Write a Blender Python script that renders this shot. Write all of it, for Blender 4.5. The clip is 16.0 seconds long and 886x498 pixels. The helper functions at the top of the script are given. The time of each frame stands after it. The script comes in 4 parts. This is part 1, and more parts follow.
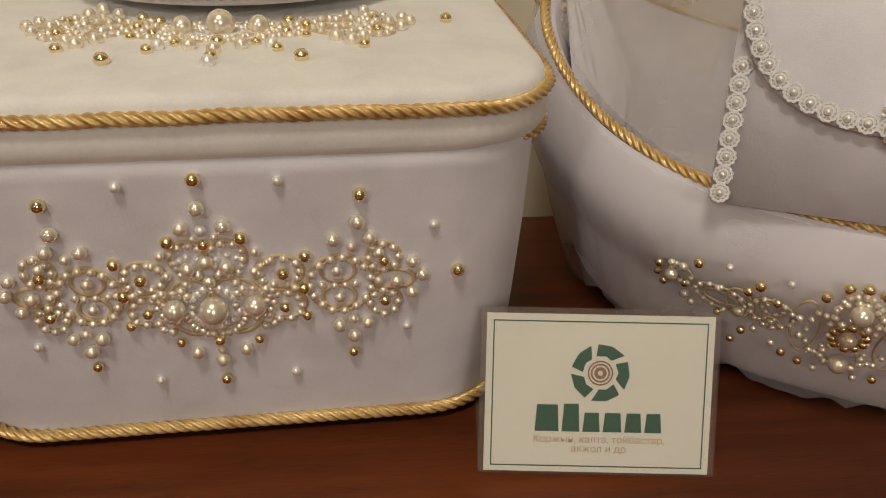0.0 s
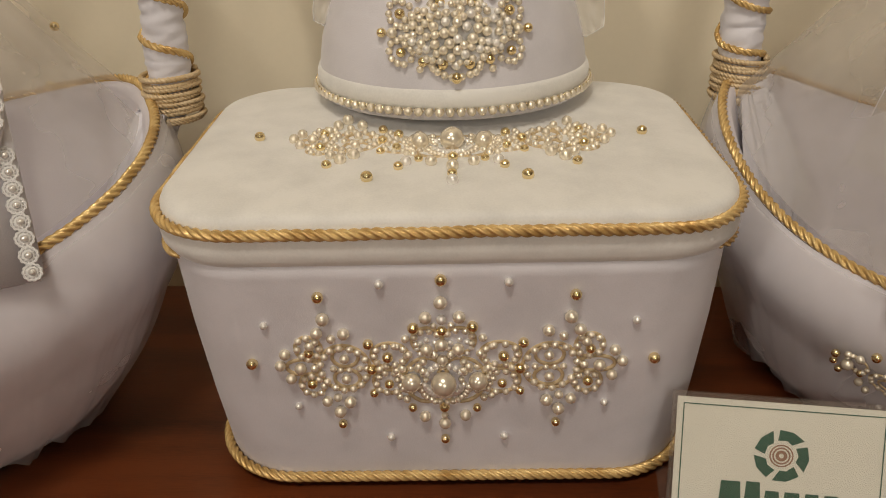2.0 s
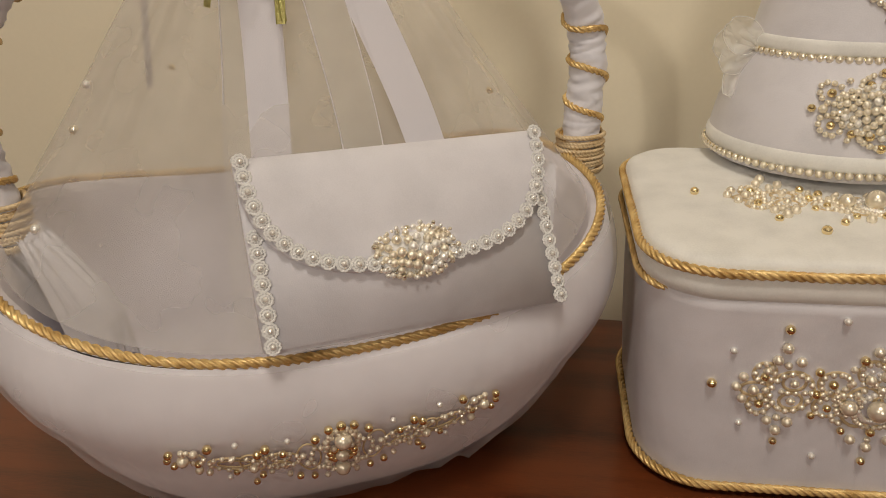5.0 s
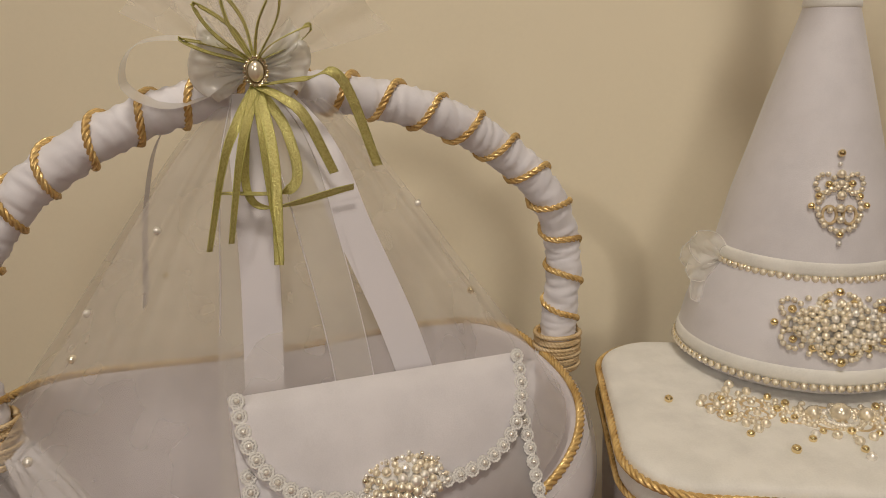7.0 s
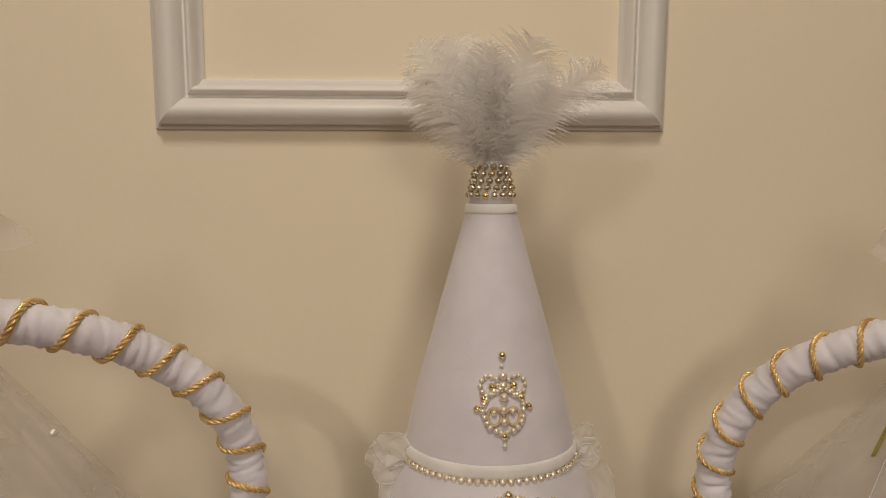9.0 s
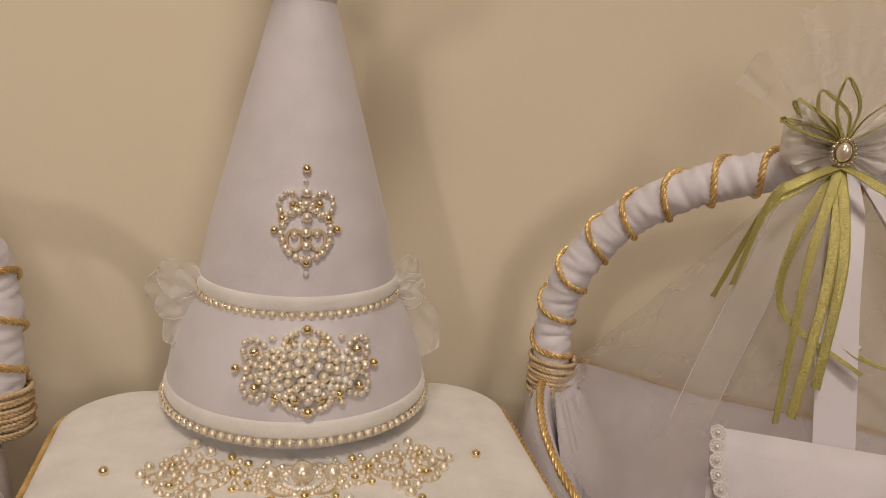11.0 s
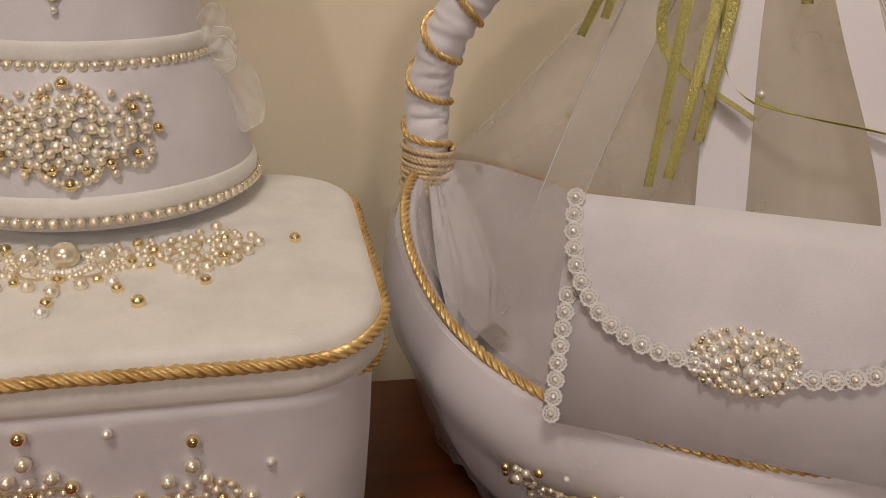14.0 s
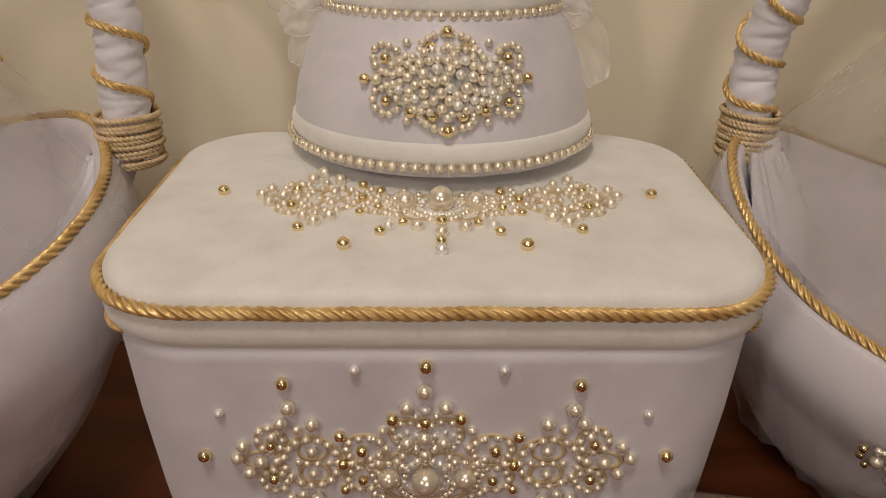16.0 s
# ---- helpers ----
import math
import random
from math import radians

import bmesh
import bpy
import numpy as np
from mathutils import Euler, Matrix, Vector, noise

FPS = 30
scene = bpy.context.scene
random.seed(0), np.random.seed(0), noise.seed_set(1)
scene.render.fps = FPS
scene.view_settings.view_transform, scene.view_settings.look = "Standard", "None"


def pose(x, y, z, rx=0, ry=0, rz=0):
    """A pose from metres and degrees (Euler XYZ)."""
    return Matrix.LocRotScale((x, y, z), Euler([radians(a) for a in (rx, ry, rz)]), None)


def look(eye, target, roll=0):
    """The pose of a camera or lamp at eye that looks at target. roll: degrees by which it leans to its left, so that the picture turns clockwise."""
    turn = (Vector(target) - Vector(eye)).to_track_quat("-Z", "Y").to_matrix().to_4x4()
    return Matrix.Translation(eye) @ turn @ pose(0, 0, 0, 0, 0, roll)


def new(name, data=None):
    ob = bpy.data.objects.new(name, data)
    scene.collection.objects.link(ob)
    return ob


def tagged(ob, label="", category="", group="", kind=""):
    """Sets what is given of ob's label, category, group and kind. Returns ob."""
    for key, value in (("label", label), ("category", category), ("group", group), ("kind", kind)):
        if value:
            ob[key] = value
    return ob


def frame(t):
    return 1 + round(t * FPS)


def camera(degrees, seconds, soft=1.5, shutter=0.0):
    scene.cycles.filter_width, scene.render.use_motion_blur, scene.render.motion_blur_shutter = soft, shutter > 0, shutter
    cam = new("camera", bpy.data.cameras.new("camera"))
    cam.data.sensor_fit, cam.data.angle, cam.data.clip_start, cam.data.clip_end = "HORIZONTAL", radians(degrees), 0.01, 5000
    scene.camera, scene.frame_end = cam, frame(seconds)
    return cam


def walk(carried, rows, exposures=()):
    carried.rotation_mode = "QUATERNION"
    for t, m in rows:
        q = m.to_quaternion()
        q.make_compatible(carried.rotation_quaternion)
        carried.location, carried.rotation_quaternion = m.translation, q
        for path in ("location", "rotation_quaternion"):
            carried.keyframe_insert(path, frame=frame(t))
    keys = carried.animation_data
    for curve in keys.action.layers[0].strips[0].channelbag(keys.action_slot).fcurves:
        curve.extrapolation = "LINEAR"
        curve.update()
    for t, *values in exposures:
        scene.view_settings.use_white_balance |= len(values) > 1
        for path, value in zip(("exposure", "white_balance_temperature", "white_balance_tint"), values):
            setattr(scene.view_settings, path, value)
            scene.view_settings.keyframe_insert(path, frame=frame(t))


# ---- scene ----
cam = camera(58.8, 16.0, soft=1.0)
PATH = [
    (0, (0.067, 0.045, 1.028), (0.245, 1.767, 0.026), 1.1),
    (0.5, (0.072, 0.046, 1.038), (0.234, 1.792, 0.075), 0.8),
    (1, (0.07, 0.038, 1.051), (0.207, 1.805, 0.123), 0.3),
    (1.5, (0.045, 0.019, 1.066), (0.073, 1.782, 0.122), -0.7),
    (2, (0.018, 0.013, 1.086), (-0.082, 1.767, 0.131), -1.6),
    (2.5, (-0.009, 0.007, 1.097), (-0.159, 1.756, 0.138), -2.8),
    (3, (-0.037, -0.012, 1.098), (-0.169, 1.741, 0.144), -3.2),
    (3.5, (-0.066, -0.037, 1.107), (-0.187, 1.721, 0.16), -3.0),
    (4, (-0.113, -0.059, 1.112), (-0.255, 1.713, 0.195), -2.3),
    (4.5, (-0.167, -0.075, 1.114), (-0.42, 1.695, 0.219), -1.7),
    (4.7, (-0.181, -0.081, 1.116), (-0.475, 1.69, 0.235), -1.3),
    (6.8, (-0.211, -0.081, 1.192), (-0.457, 1.805, 0.575), 0.1),
    (7, (-0.203, -0.077, 1.194), (-0.428, 1.819, 0.598), -0.2),
    (7.5, (-0.17, -0.068, 1.211), (-0.32, 1.857, 0.69), -0.7),
    (8, (-0.128, -0.06, 1.238), (-0.178, 1.897, 0.83), -0.5),
    (8.5, (-0.097, -0.053, 1.255), (-0.042, 1.92, 0.931), -0.0),
    (9, (-0.074, -0.046, 1.25), (0.057, 1.928, 0.951), 0.2),
    (9.2, (-0.066, -0.043, 1.244), (0.091, 1.926, 0.928), 0.7),
    (11.3, (0.022, 0.021, 1.182), (0.417, 1.895, 0.607), 4.1),
    (11.5, (0.046, 0.021, 1.183), (0.44, 1.893, 0.599), 3.5),
    (12, (0.103, 0.016, 1.183), (0.572, 1.871, 0.6), 2.7),
    (12.5, (0.146, 0.019, 1.167), (0.726, 1.831, 0.548), 2.7),
    (13, (0.151, 0.034, 1.135), (0.782, 1.792, 0.422), 3.1),
    (13.5, (0.134, 0.051, 1.111), (0.692, 1.802, 0.321), 3.1),
    (14, (0.109, 0.061, 1.1), (0.463, 1.838, 0.254), 2.8),
    (14.5, (0.072, 0.062, 1.099), (0.221, 1.862, 0.24), 2.3),
    (15, (0.047, 0.062, 1.094), (0.105, 1.863, 0.226), 2.0),
    (15.5, (0.022, 0.067, 1.081), (0.02, 1.858, 0.192), 1.2),
    (16, (0.01, 0.065, 1.082), (-0.026, 1.857, 0.192), 0.7),
]
walk(cam, [(t, look(eye, target, roll)) for t, eye, target, roll in PATH],
     [(0, 0.03, 6500, 11), (1.5, 0.0, 6450, 10), (4.7, 0.06, 6450, 10), (7.0, -0.09, 6500, 11), (7.5, -0.11, 6500, 12), (9.0, -0.18, 6600, 15), (11.5, -0.09, 6700, 20), (12.2, 0, 6800, 22), (13.0, -0.04, 6850, 24), (14.0, -0.12, 6500, 18), (15.5, -0.16, 6450, 16), (16.0, -0.13, 6450, 16)])

# ---- light ----
world = bpy.data.worlds.new("world")
scene.world = world
world.use_nodes = True
world.node_tree.nodes["Background"].inputs[0].default_value = (1.0, 0.95, 0.90, 1)
world.node_tree.nodes["Background"].inputs[1].default_value = 0.05


def lamp(x, y, z, watts, size, colour):
    data = bpy.data.lights.new("area_lamp", "AREA")
    data.shape, data.size, data.energy, data.color = "DISK", size, watts, colour
    ob = new("area_lamp", data)
    ob.matrix_world = look((x, y, z), (x * 0.5, y * 0.5 + 0.3, 0.9))
    return ob


WARM = (1.0, 0.915, 0.79)
lamp(-1.55, -2.2, 2.62, 13.5, 0.20, WARM)
# added soft front fill that lifts the left basket, no known fixture
lamp(0.65, -2.9, 2.25, 19, 0.75, WARM)
lamp(-0.15, -0.45, 2.64, 13.5, 0.40, WARM)

# ---- materials ----


def material(name, colour, rough=0.6, metal=0.0, spots=None, grain=400.0, depth=0.1, stretch=(1, 1, 1), sheen=0.0, coat=0.0,
             wear=0.08, patch=9.0, spec=0.5, crease=0.0):
    """A surface with variation at two scales: broad patches and a fine grain with relief."""
    m = bpy.data.materials.new(name)
    m.use_nodes = True
    nt = m.node_tree
    b = nt.nodes["Principled BSDF"]
    b.inputs["Roughness"].default_value, b.inputs["Metallic"].default_value = rough, metal
    b.inputs["Sheen Weight"].default_value, b.inputs["Coat Weight"].default_value = sheen, coat
    b.inputs["Specular IOR Level"].default_value = spec
    b.inputs["Coat Roughness"].default_value = 0.08
    tc = nt.nodes.new("ShaderNodeTexCoord")
    mp = nt.nodes.new("ShaderNodeMapping")
    mp.inputs["Scale"].default_value = stretch
    nt.links.new(tc.outputs["Object"], mp.inputs[0])
    big, fine = nt.nodes.new("ShaderNodeTexNoise"), nt.nodes.new("ShaderNodeTexNoise")
    big.inputs["Scale"].default_value, big.inputs["Detail"].default_value = patch, 5
    fine.inputs["Scale"].default_value, fine.inputs["Detail"].default_value = grain, 3
    for n in (big, fine):
        nt.links.new(mp.outputs[0], n.inputs["Vector"])
    add = nt.nodes.new("ShaderNodeMath")
    add.operation = "MULTIPLY_ADD"
    add.inputs[1].default_value = 0.35
    nt.links.new(fine.outputs[0], add.inputs[0])
    nt.links.new(big.outputs[0], add.inputs[2])
    ramp = nt.nodes.new("ShaderNodeValToRGB")
    dark = spots or tuple(c * (1 - wear * 2) for c in colour)
    ramp.color_ramp.elements[0].color, ramp.color_ramp.elements[1].color = (*dark, 1), (*colour, 1)
    ramp.color_ramp.elements[0].position, ramp.color_ramp.elements[1].position = 0.42, 0.78
    nt.links.new(add.outputs[0], ramp.inputs[0])
    nt.links.new(ramp.outputs[0], b.inputs["Base Color"])
    if depth:
        bump = nt.nodes.new("ShaderNodeBump")
        bump.inputs["Strength"].default_value, bump.inputs["Distance"].default_value = depth, 0.001
        nt.links.new(add.outputs[0], bump.inputs["Height"])
        nt.links.new(bump.outputs[0], b.inputs["Normal"])
        if crease:
            soft, wide = nt.nodes.new("ShaderNodeTexNoise"), nt.nodes.new("ShaderNodeBump")
            soft.inputs["Scale"].default_value, soft.inputs["Detail"].default_value = 55, 2
            wide.inputs["Strength"].default_value, wide.inputs["Distance"].default_value = crease, 0.004
            nt.links.new(tc.outputs["Object"], soft.inputs["Vector"])
            nt.links.new(soft.outputs[0], wide.inputs["Height"])
            nt.links.new(wide.outputs[0], bump.inputs["Normal"])
    return m


def sheer(name, colour, cover, gloss=0.0, threads=900.0, rough=0.4):
    """Thin see-through cloth: a share of it scatters light, the rest lets it pass."""
    m = bpy.data.materials.new(name)
    m.use_nodes = True
    nt = m.node_tree
    b, out = nt.nodes["Principled BSDF"], nt.nodes["Material Output"]
    b.inputs["Base Color"].default_value, b.inputs["Roughness"].default_value = (*colour, 1), rough
    b.inputs["Specular IOR Level"].default_value = 0.3 + gloss
    trl = nt.nodes.new("ShaderNodeBsdfTranslucent")
    trl.inputs[0].default_value = (*colour, 1)
    half = nt.nodes.new("ShaderNodeMixShader")
    half.inputs[0].default_value = 0.45
    nt.links.new(b.outputs[0], half.inputs[1])
    nt.links.new(trl.outputs[0], half.inputs[2])
    clear = nt.nodes.new("ShaderNodeBsdfTransparent")
    mix = nt.nodes.new("ShaderNodeMixShader")
    tc, tex = nt.nodes.new("ShaderNodeTexCoord"), nt.nodes.new("ShaderNodeTexNoise")
    tex.inputs["Scale"].default_value, tex.inputs["Detail"].default_value = threads, 4
    big = nt.nodes.new("ShaderNodeTexNoise")
    big.inputs["Scale"].default_value = 22
    nt.links.new(tc.outputs["Object"], tex.inputs["Vector"])
    nt.links.new(tc.outputs["Object"], big.inputs["Vector"])
    mul = nt.nodes.new("ShaderNodeMath")
    mul.operation = "MULTIPLY"
    mul.inputs[0].default_value = 0.5
    nt.links.new(big.outputs[0], mul.inputs[1])
    mr = nt.nodes.new("ShaderNodeMapRange")
    mr.inputs[1].default_value, mr.inputs[2].default_value = 0.12, 0.42
    mr.inputs[3].default_value, mr.inputs[4].default_value = cover * 0.8, cover * 1.2
    nt.links.new(mul.outputs[0], mr.inputs[0])
    nt.links.new(mr.outputs[0], mix.inputs[0])
    nt.links.new(clear.outputs[0], mix.inputs[1])
    nt.links.new(half.outputs[0], mix.inputs[2])
    nt.links.new(mix.outputs[0], out.inputs[0])
    return m


SATIN = material("white_satin", (0.72, 0.695, 0.73), 0.55, sheen=0.25, grain=1400, depth=0.32, wear=0.07, patch=26, crease=0.16)
BRIGHT = material("bright_white_satin", (0.79, 0.765, 0.80), 0.55, sheen=0.25, grain=1400, depth=0.32, wear=0.05, patch=24, crease=0.22)
VELVET = material("ivory_velvet", (0.83, 0.815, 0.775), 0.75, sheen=0.5, grain=900, depth=0.16, wear=0.08, patch=34, crease=0.25)
LINING = material("white_lining", (0.73, 0.69, 0.74), 0.7, sheen=0.15, grain=1200, depth=0.32, wear=0.05, patch=20, crease=0.2)
WRAP = material("wrapped_white_cloth", (0.76, 0.74, 0.785), 0.65, sheen=0.3, grain=1300, depth=0.2, wear=0.04, patch=30)
RIBBON = material("white_satin_ribbon", (0.72, 0.69, 0.73), 0.4, sheen=0.2, grain=1800, depth=0.32, wear=0.03, patch=20)
CORD = material("gold_twisted_cord", (0.84, 0.61, 0.27), 0.26, 0.50, spots=(0.48, 0.28, 0.08), grain=2200, depth=0.4, patch=60)
JUTE = material("pale_gold_cord", (0.76, 0.60, 0.38), 0.45, 0.20, spots=(0.54, 0.37, 0.17), grain=2200, depth=0.4, patch=60)
PEARL = material("ivory_pearl", (0.93, 0.85, 0.69), 0.25, 0.60, grain=6, depth=0.0, coat=0.8, wear=0.03, patch=1.2)
WHITE_PEARL = material("white_pearl", (0.95, 0.92, 0.86), 0.25, 0.50, grain=6, depth=0.0, coat=0.8, wear=0.02, patch=1.2)
GOLD = material("gold_bead", (0.96, 0.82, 0.50), 0.16, 1.0, spots=(0.88, 0.69, 0.36), grain=6, depth=0.0, patch=1.5)
SILVER = material("silver_bead", (0.84, 0.77, 0.62), 0.18, 1.0, grain=6, depth=0.0, patch=1.5)
THREAD = material("beige_lace_thread", (0.60, 0.46, 0.27), 0.6, 0.1, grain=2500, depth=0.5, patch=80)
LACE = material("ivory_lace", (0.82, 0.80, 0.78), 0.5, 0.0, grain=2500, depth=0.4, patch=80)
GREEN = material("olive_metallic_ribbon", (0.74, 0.68, 0.27), 0.24, 0.45, spots=(0.44, 0.41, 0.12), grain=3000, depth=0.8, patch=900)
GREEN_EDGE = material("olive_woven_edge", (0.46, 0.43, 0.13), 0.35, 0.3, grain=2600, depth=0.3, patch=400)
WOOD = material("red_brown_table_wood", (0.25, 0.064, 0.018), 0.33, spots=(0.075, 0.017, 0.006), grain=90, depth=0.05,
                stretch=(1.1, 14, 6), coat=0.12, patch=3.2)
WALL = material("cream_wall_paint", (0.87, 0.785, 0.605), 0.75, grain=260, depth=0.12, wear=0.02, patch=2.4)
# assumed colour of the unseen walls, dark to weaken front fill and reflections
DIM = material("brown_beige_unseen_wall", (0.36, 0.30, 0.24), 0.8, grain=200, depth=0.1, wear=0.05, patch=1.2)
PAINT = material("white_moulding_paint", (0.80, 0.78, 0.73), 0.4, grain=120, depth=0.05, wear=0.03, patch=5)
CEIL = material("white_ceiling_paint", (0.82, 0.80, 0.75), 0.9, grain=100, depth=0.05, wear=0.02, patch=1.0)
FLOOR = material("floor_laminate", (0.34, 0.22, 0.12), 0.4, spots=(0.22, 0.13, 0.07), grain=60, depth=0.05, stretch=(1, 9, 1), patch=1.5)
PAPER = material("cream_card_paper", (0.87, 0.87, 0.76), 0.55, grain=900, depth=0.05, wear=0.02, patch=8)
INK_GREEN = material("dark_green_ink", (0.012, 0.105, 0.062), 0.5, grain=900, depth=0.0, wear=0.05)
INK_BROWN = material("brown_ink", (0.34, 0.19, 0.12), 0.5, grain=900, depth=0.0, wear=0.05)
INK_TAN = material("tan_ink", (0.56, 0.42, 0.28), 0.5, grain=900, depth=0.0, wear=0.05)
IRON = material("dark_wrought_iron", (0.045, 0.035, 0.028), 0.45, 0.7, grain=300, depth=0.3, patch=40)
FEATHER = sheer("white_feather", (0.95, 0.94, 0.92), 0.46, rough=0.8)
TULLE = sheer("white_tulle", (0.84, 0.80, 0.76), 0.31)
SKIRT = sheer("white_tulle_folds", (0.95, 0.92, 0.94), 0.30)
ORGANZA = sheer("white_organza", (0.97, 0.96, 0.94), 0.82, gloss=0.5, rough=0.25)
HAZE = sheer("sheer_white_net", (0.95, 0.94, 0.92), 0.36, gloss=0.4, rough=0.3)
SHEER_RIBBON = sheer("sheer_organza_ribbon", (0.86, 0.84, 0.80), 0.38, gloss=0.5, rough=0.25)
ACRYLIC = sheer("clear_acrylic", (0.60, 0.52, 0.44), 0.09, gloss=0.7, threads=4.0, rough=0.05)

# ---- mesh helpers ----


def mesh_of(name, verts, faces, mat, smooth=True):
    me = bpy.data.meshes.new(name)
    me.from_pydata([tuple(v) for v in verts], [], faces)
    me.materials.append(mat)
    if smooth:
        me.polygons.foreach_set("use_smooth", [True] * len(me.polygons))
    me.update()
    return me


def put(name, me, parent=None, label=""):
    ob = new(name, me)
    ob.parent = parent
    return tagged(ob, label) if label else ob


def part(name, bm, mat, parent, label="", smooth=True):
    me = bpy.data.meshes.new(name)
    bm.to_mesh(me)
    bm.free()
    me.materials.append(mat)
    if smooth:
        me.polygons.foreach_set("use_smooth", [True] * len(me.polygons))
    return put(name, me, parent, label)


def grid(f, nu, nv, ring=False, caps=False):
    """Points f(i, j) for i along, j across; ring closes j; caps closes the first and last i."""
    verts = [f(i, j) for i in range(nu) for j in range(nv)]
    faces = []
    for i in range(nu - 1):
        for j in range(nv if ring else nv - 1):
            k = (j + 1) % nv
            faces.append((i * nv + j, i * nv + k, (i + 1) * nv + k, (i + 1) * nv + j))
    if caps:
        faces.append(tuple(reversed(range(nv))))
        faces.append(tuple((nu - 1) * nv + j for j in range(nv)))
    return verts, faces


def merge(pieces):
    verts, faces = [], []
    for v, f in pieces:
        k = len(verts)
        verts += list(v)
        faces += [tuple(i + k for i in q) for q in f]
    return verts, faces


def resample(pts, step, closed=False):
    p = [Vector(q) for q in pts]
    if closed:
        p.append(p[0].copy())
    total = sum((b - a).length for a, b in zip(p, p[1:]))
    n = max(3, int(round(total / step)))
    out, i, acc = [], 0, 0.0
    for k in range(n if closed else n + 1):
        want = total * k / n
        while i < len(p) - 2 and acc + (p[i + 1] - p[i]).length < want:
            acc += (p[i + 1] - p[i]).length
            i += 1
        d = (p[i + 1] - p[i]).length
        out.append(p[i].lerp(p[i + 1], min(1, (want - acc) / d) if d > 1e-9 else 0))
    return out


def spline(pts, n=10):
    """A smooth curve through the points."""
    p = [Vector(q) for q in pts]
    p = [p[0] * 2 - p[1]] + p + [p[-1] * 2 - p[-2]]
    out = []
    for a, b, c, d in zip(p, p[1:], p[2:], p[3:]):
        for k in range(n):
            t = k / n
            out.append(0.5 * (2 * b + (c - a) * t + (2 * a - 5 * b + 4 * c - d) * t * t + (3 * b - a - 3 * c + d) * t ** 3))
    return out + [p[-2]]


def frames_along(pts, closed=False):
    n, res, up = len(pts), [], None
    for i in range(n):
        a = pts[i - 1] if (i or closed) else pts[i]
        b = pts[(i + 1) % n] if (i < n - 1 or closed) else pts[i]
        t = (b - a).normalized()
        if up is None:
            up = Vector((0, 0, 1)) if abs(t.z) < 0.9 else Vector((0, 1, 0))
        up = (up - t * up.dot(t)).normalized()
        res.append((t, up, t.cross(up)))
    return res


def tube(pts, radius, seg=8, closed=False, shape=None):
    """radius: a number or f(i). shape: f(i, angle) that scales it."""
    fr, n = frames_along(pts, closed), len(pts)
    r = radius if callable(radius) else (lambda i: radius)

    def f(i, j):
        i = i % n
        a = 2 * math.pi * j / seg
        k = r(i) * (shape(i, a) if shape else 1)
        return pts[i] + (fr[i][1] * math.cos(a) + fr[i][2] * math.sin(a)) * k
    return grid(f, n + 1 if closed else n, seg, True, not closed)


def cord(pts, radius, closed=False, strands=4, lay=1.8, seg=30):
    """A twisted cord: lobed section that turns along the path."""
    step = radius * 0.32
    p = resample(pts, step, closed)
    pitch = radius * lay * strands
    turns = len(p) * step / pitch
    turns = max(1, round(turns * strands)) / strands if closed else turns

    def shape(i, a):
        x = (a - 2 * math.pi * turns * i / len(p)) * strands / 2
        return 0.34 + 0.70 * abs(math.cos(x)) ** 0.85
    return tube(p, radius, seg, closed, shape)


def rounded(hw, hd, r, z, n=10, cx=0.0, cy=0.0):
    """A rounded rectangle's outline."""
    out = []
    for sx, sy, a0 in ((1, 1, 0), (-1, 1, 90), (-1, -1, 180), (1, -1, 270)):
        for k in range(n + 1):
            a = radians(a0 + 90 * k / n)
            out.append(Vector((cx + sx * (hw - r) + r * math.cos(a), cy + sy * (hd - r) + r * math.sin(a), z)))
    return out


def loft(rings, caps=True):
    return grid(lambda i, j: rings[i][j], len(rings), len(rings[0]), True, caps)


def ball(name, mat, level):
    bm = bmesh.new()
    bmesh.ops.create_icosphere(bm, subdivisions=level, radius=1.0)
    me = bpy.data.meshes.new(name)
    bm.to_mesh(me)
    bm.free()
    me.materials.append(mat)
    me.polygons.foreach_set("use_smooth", [True] * len(me.polygons))
    return me


BALLS = {k: (ball(n + "_large", m, 3), ball(n, m, 2)) for k, n, m in
         (("p", "pearl", PEARL), ("w", "pearl_white", WHITE_PEARL), ("g", "gold_bead", GOLD), ("s", "silver_bead", SILVER))}
NAMES = {"p": "pearl", "w": "pearl", "g": "gold_bead", "s": "silver_bead"}


def bead(kind, pos, r, parent, squash=1.0, normal=None):
    ob = put(NAMES[kind], BALLS[kind][0 if r > 0.0035 else 1], parent)
    ob.location = pos
    ob.scale = (r, r, r)
    if normal is not None:
        ob.rotation_mode = "QUATERNION"
        ob.rotation_quaternion = Vector(normal).to_track_quat("Z", "Y")
        ob.scale = (r, r, r * squash)
    return ob


def ribbon(pts, width, axis=(1, 0, 0), n=10, taper=None, twist=0.0):
    """A strip along a smooth curve; axis gives the way of its width."""
    p = spline(pts, n)
    ax = Vector(axis).normalized()
    fr = frames_along(p)

    def f(i, j):
        t = fr[i][0]
        w = (ax - t * ax.dot(t))
        w = w.normalized() if w.length > 1e-4 else fr[i][2]
        if twist:
            w = Matrix.Rotation(twist * i / len(p), 3, t) @ w
        s = i / (len(p) - 1)
        k = width * (taper(s) if taper else 1)
        return p[i] + w * k * (j / 3 - 0.5)
    return grid(f, len(p), 4)


def thing(name, label, category, m, group=""):
    ob = new(name)
    ob.empty_display_size = 0.02
    ob.matrix_world = m
    return tagged(ob, label, category, group)


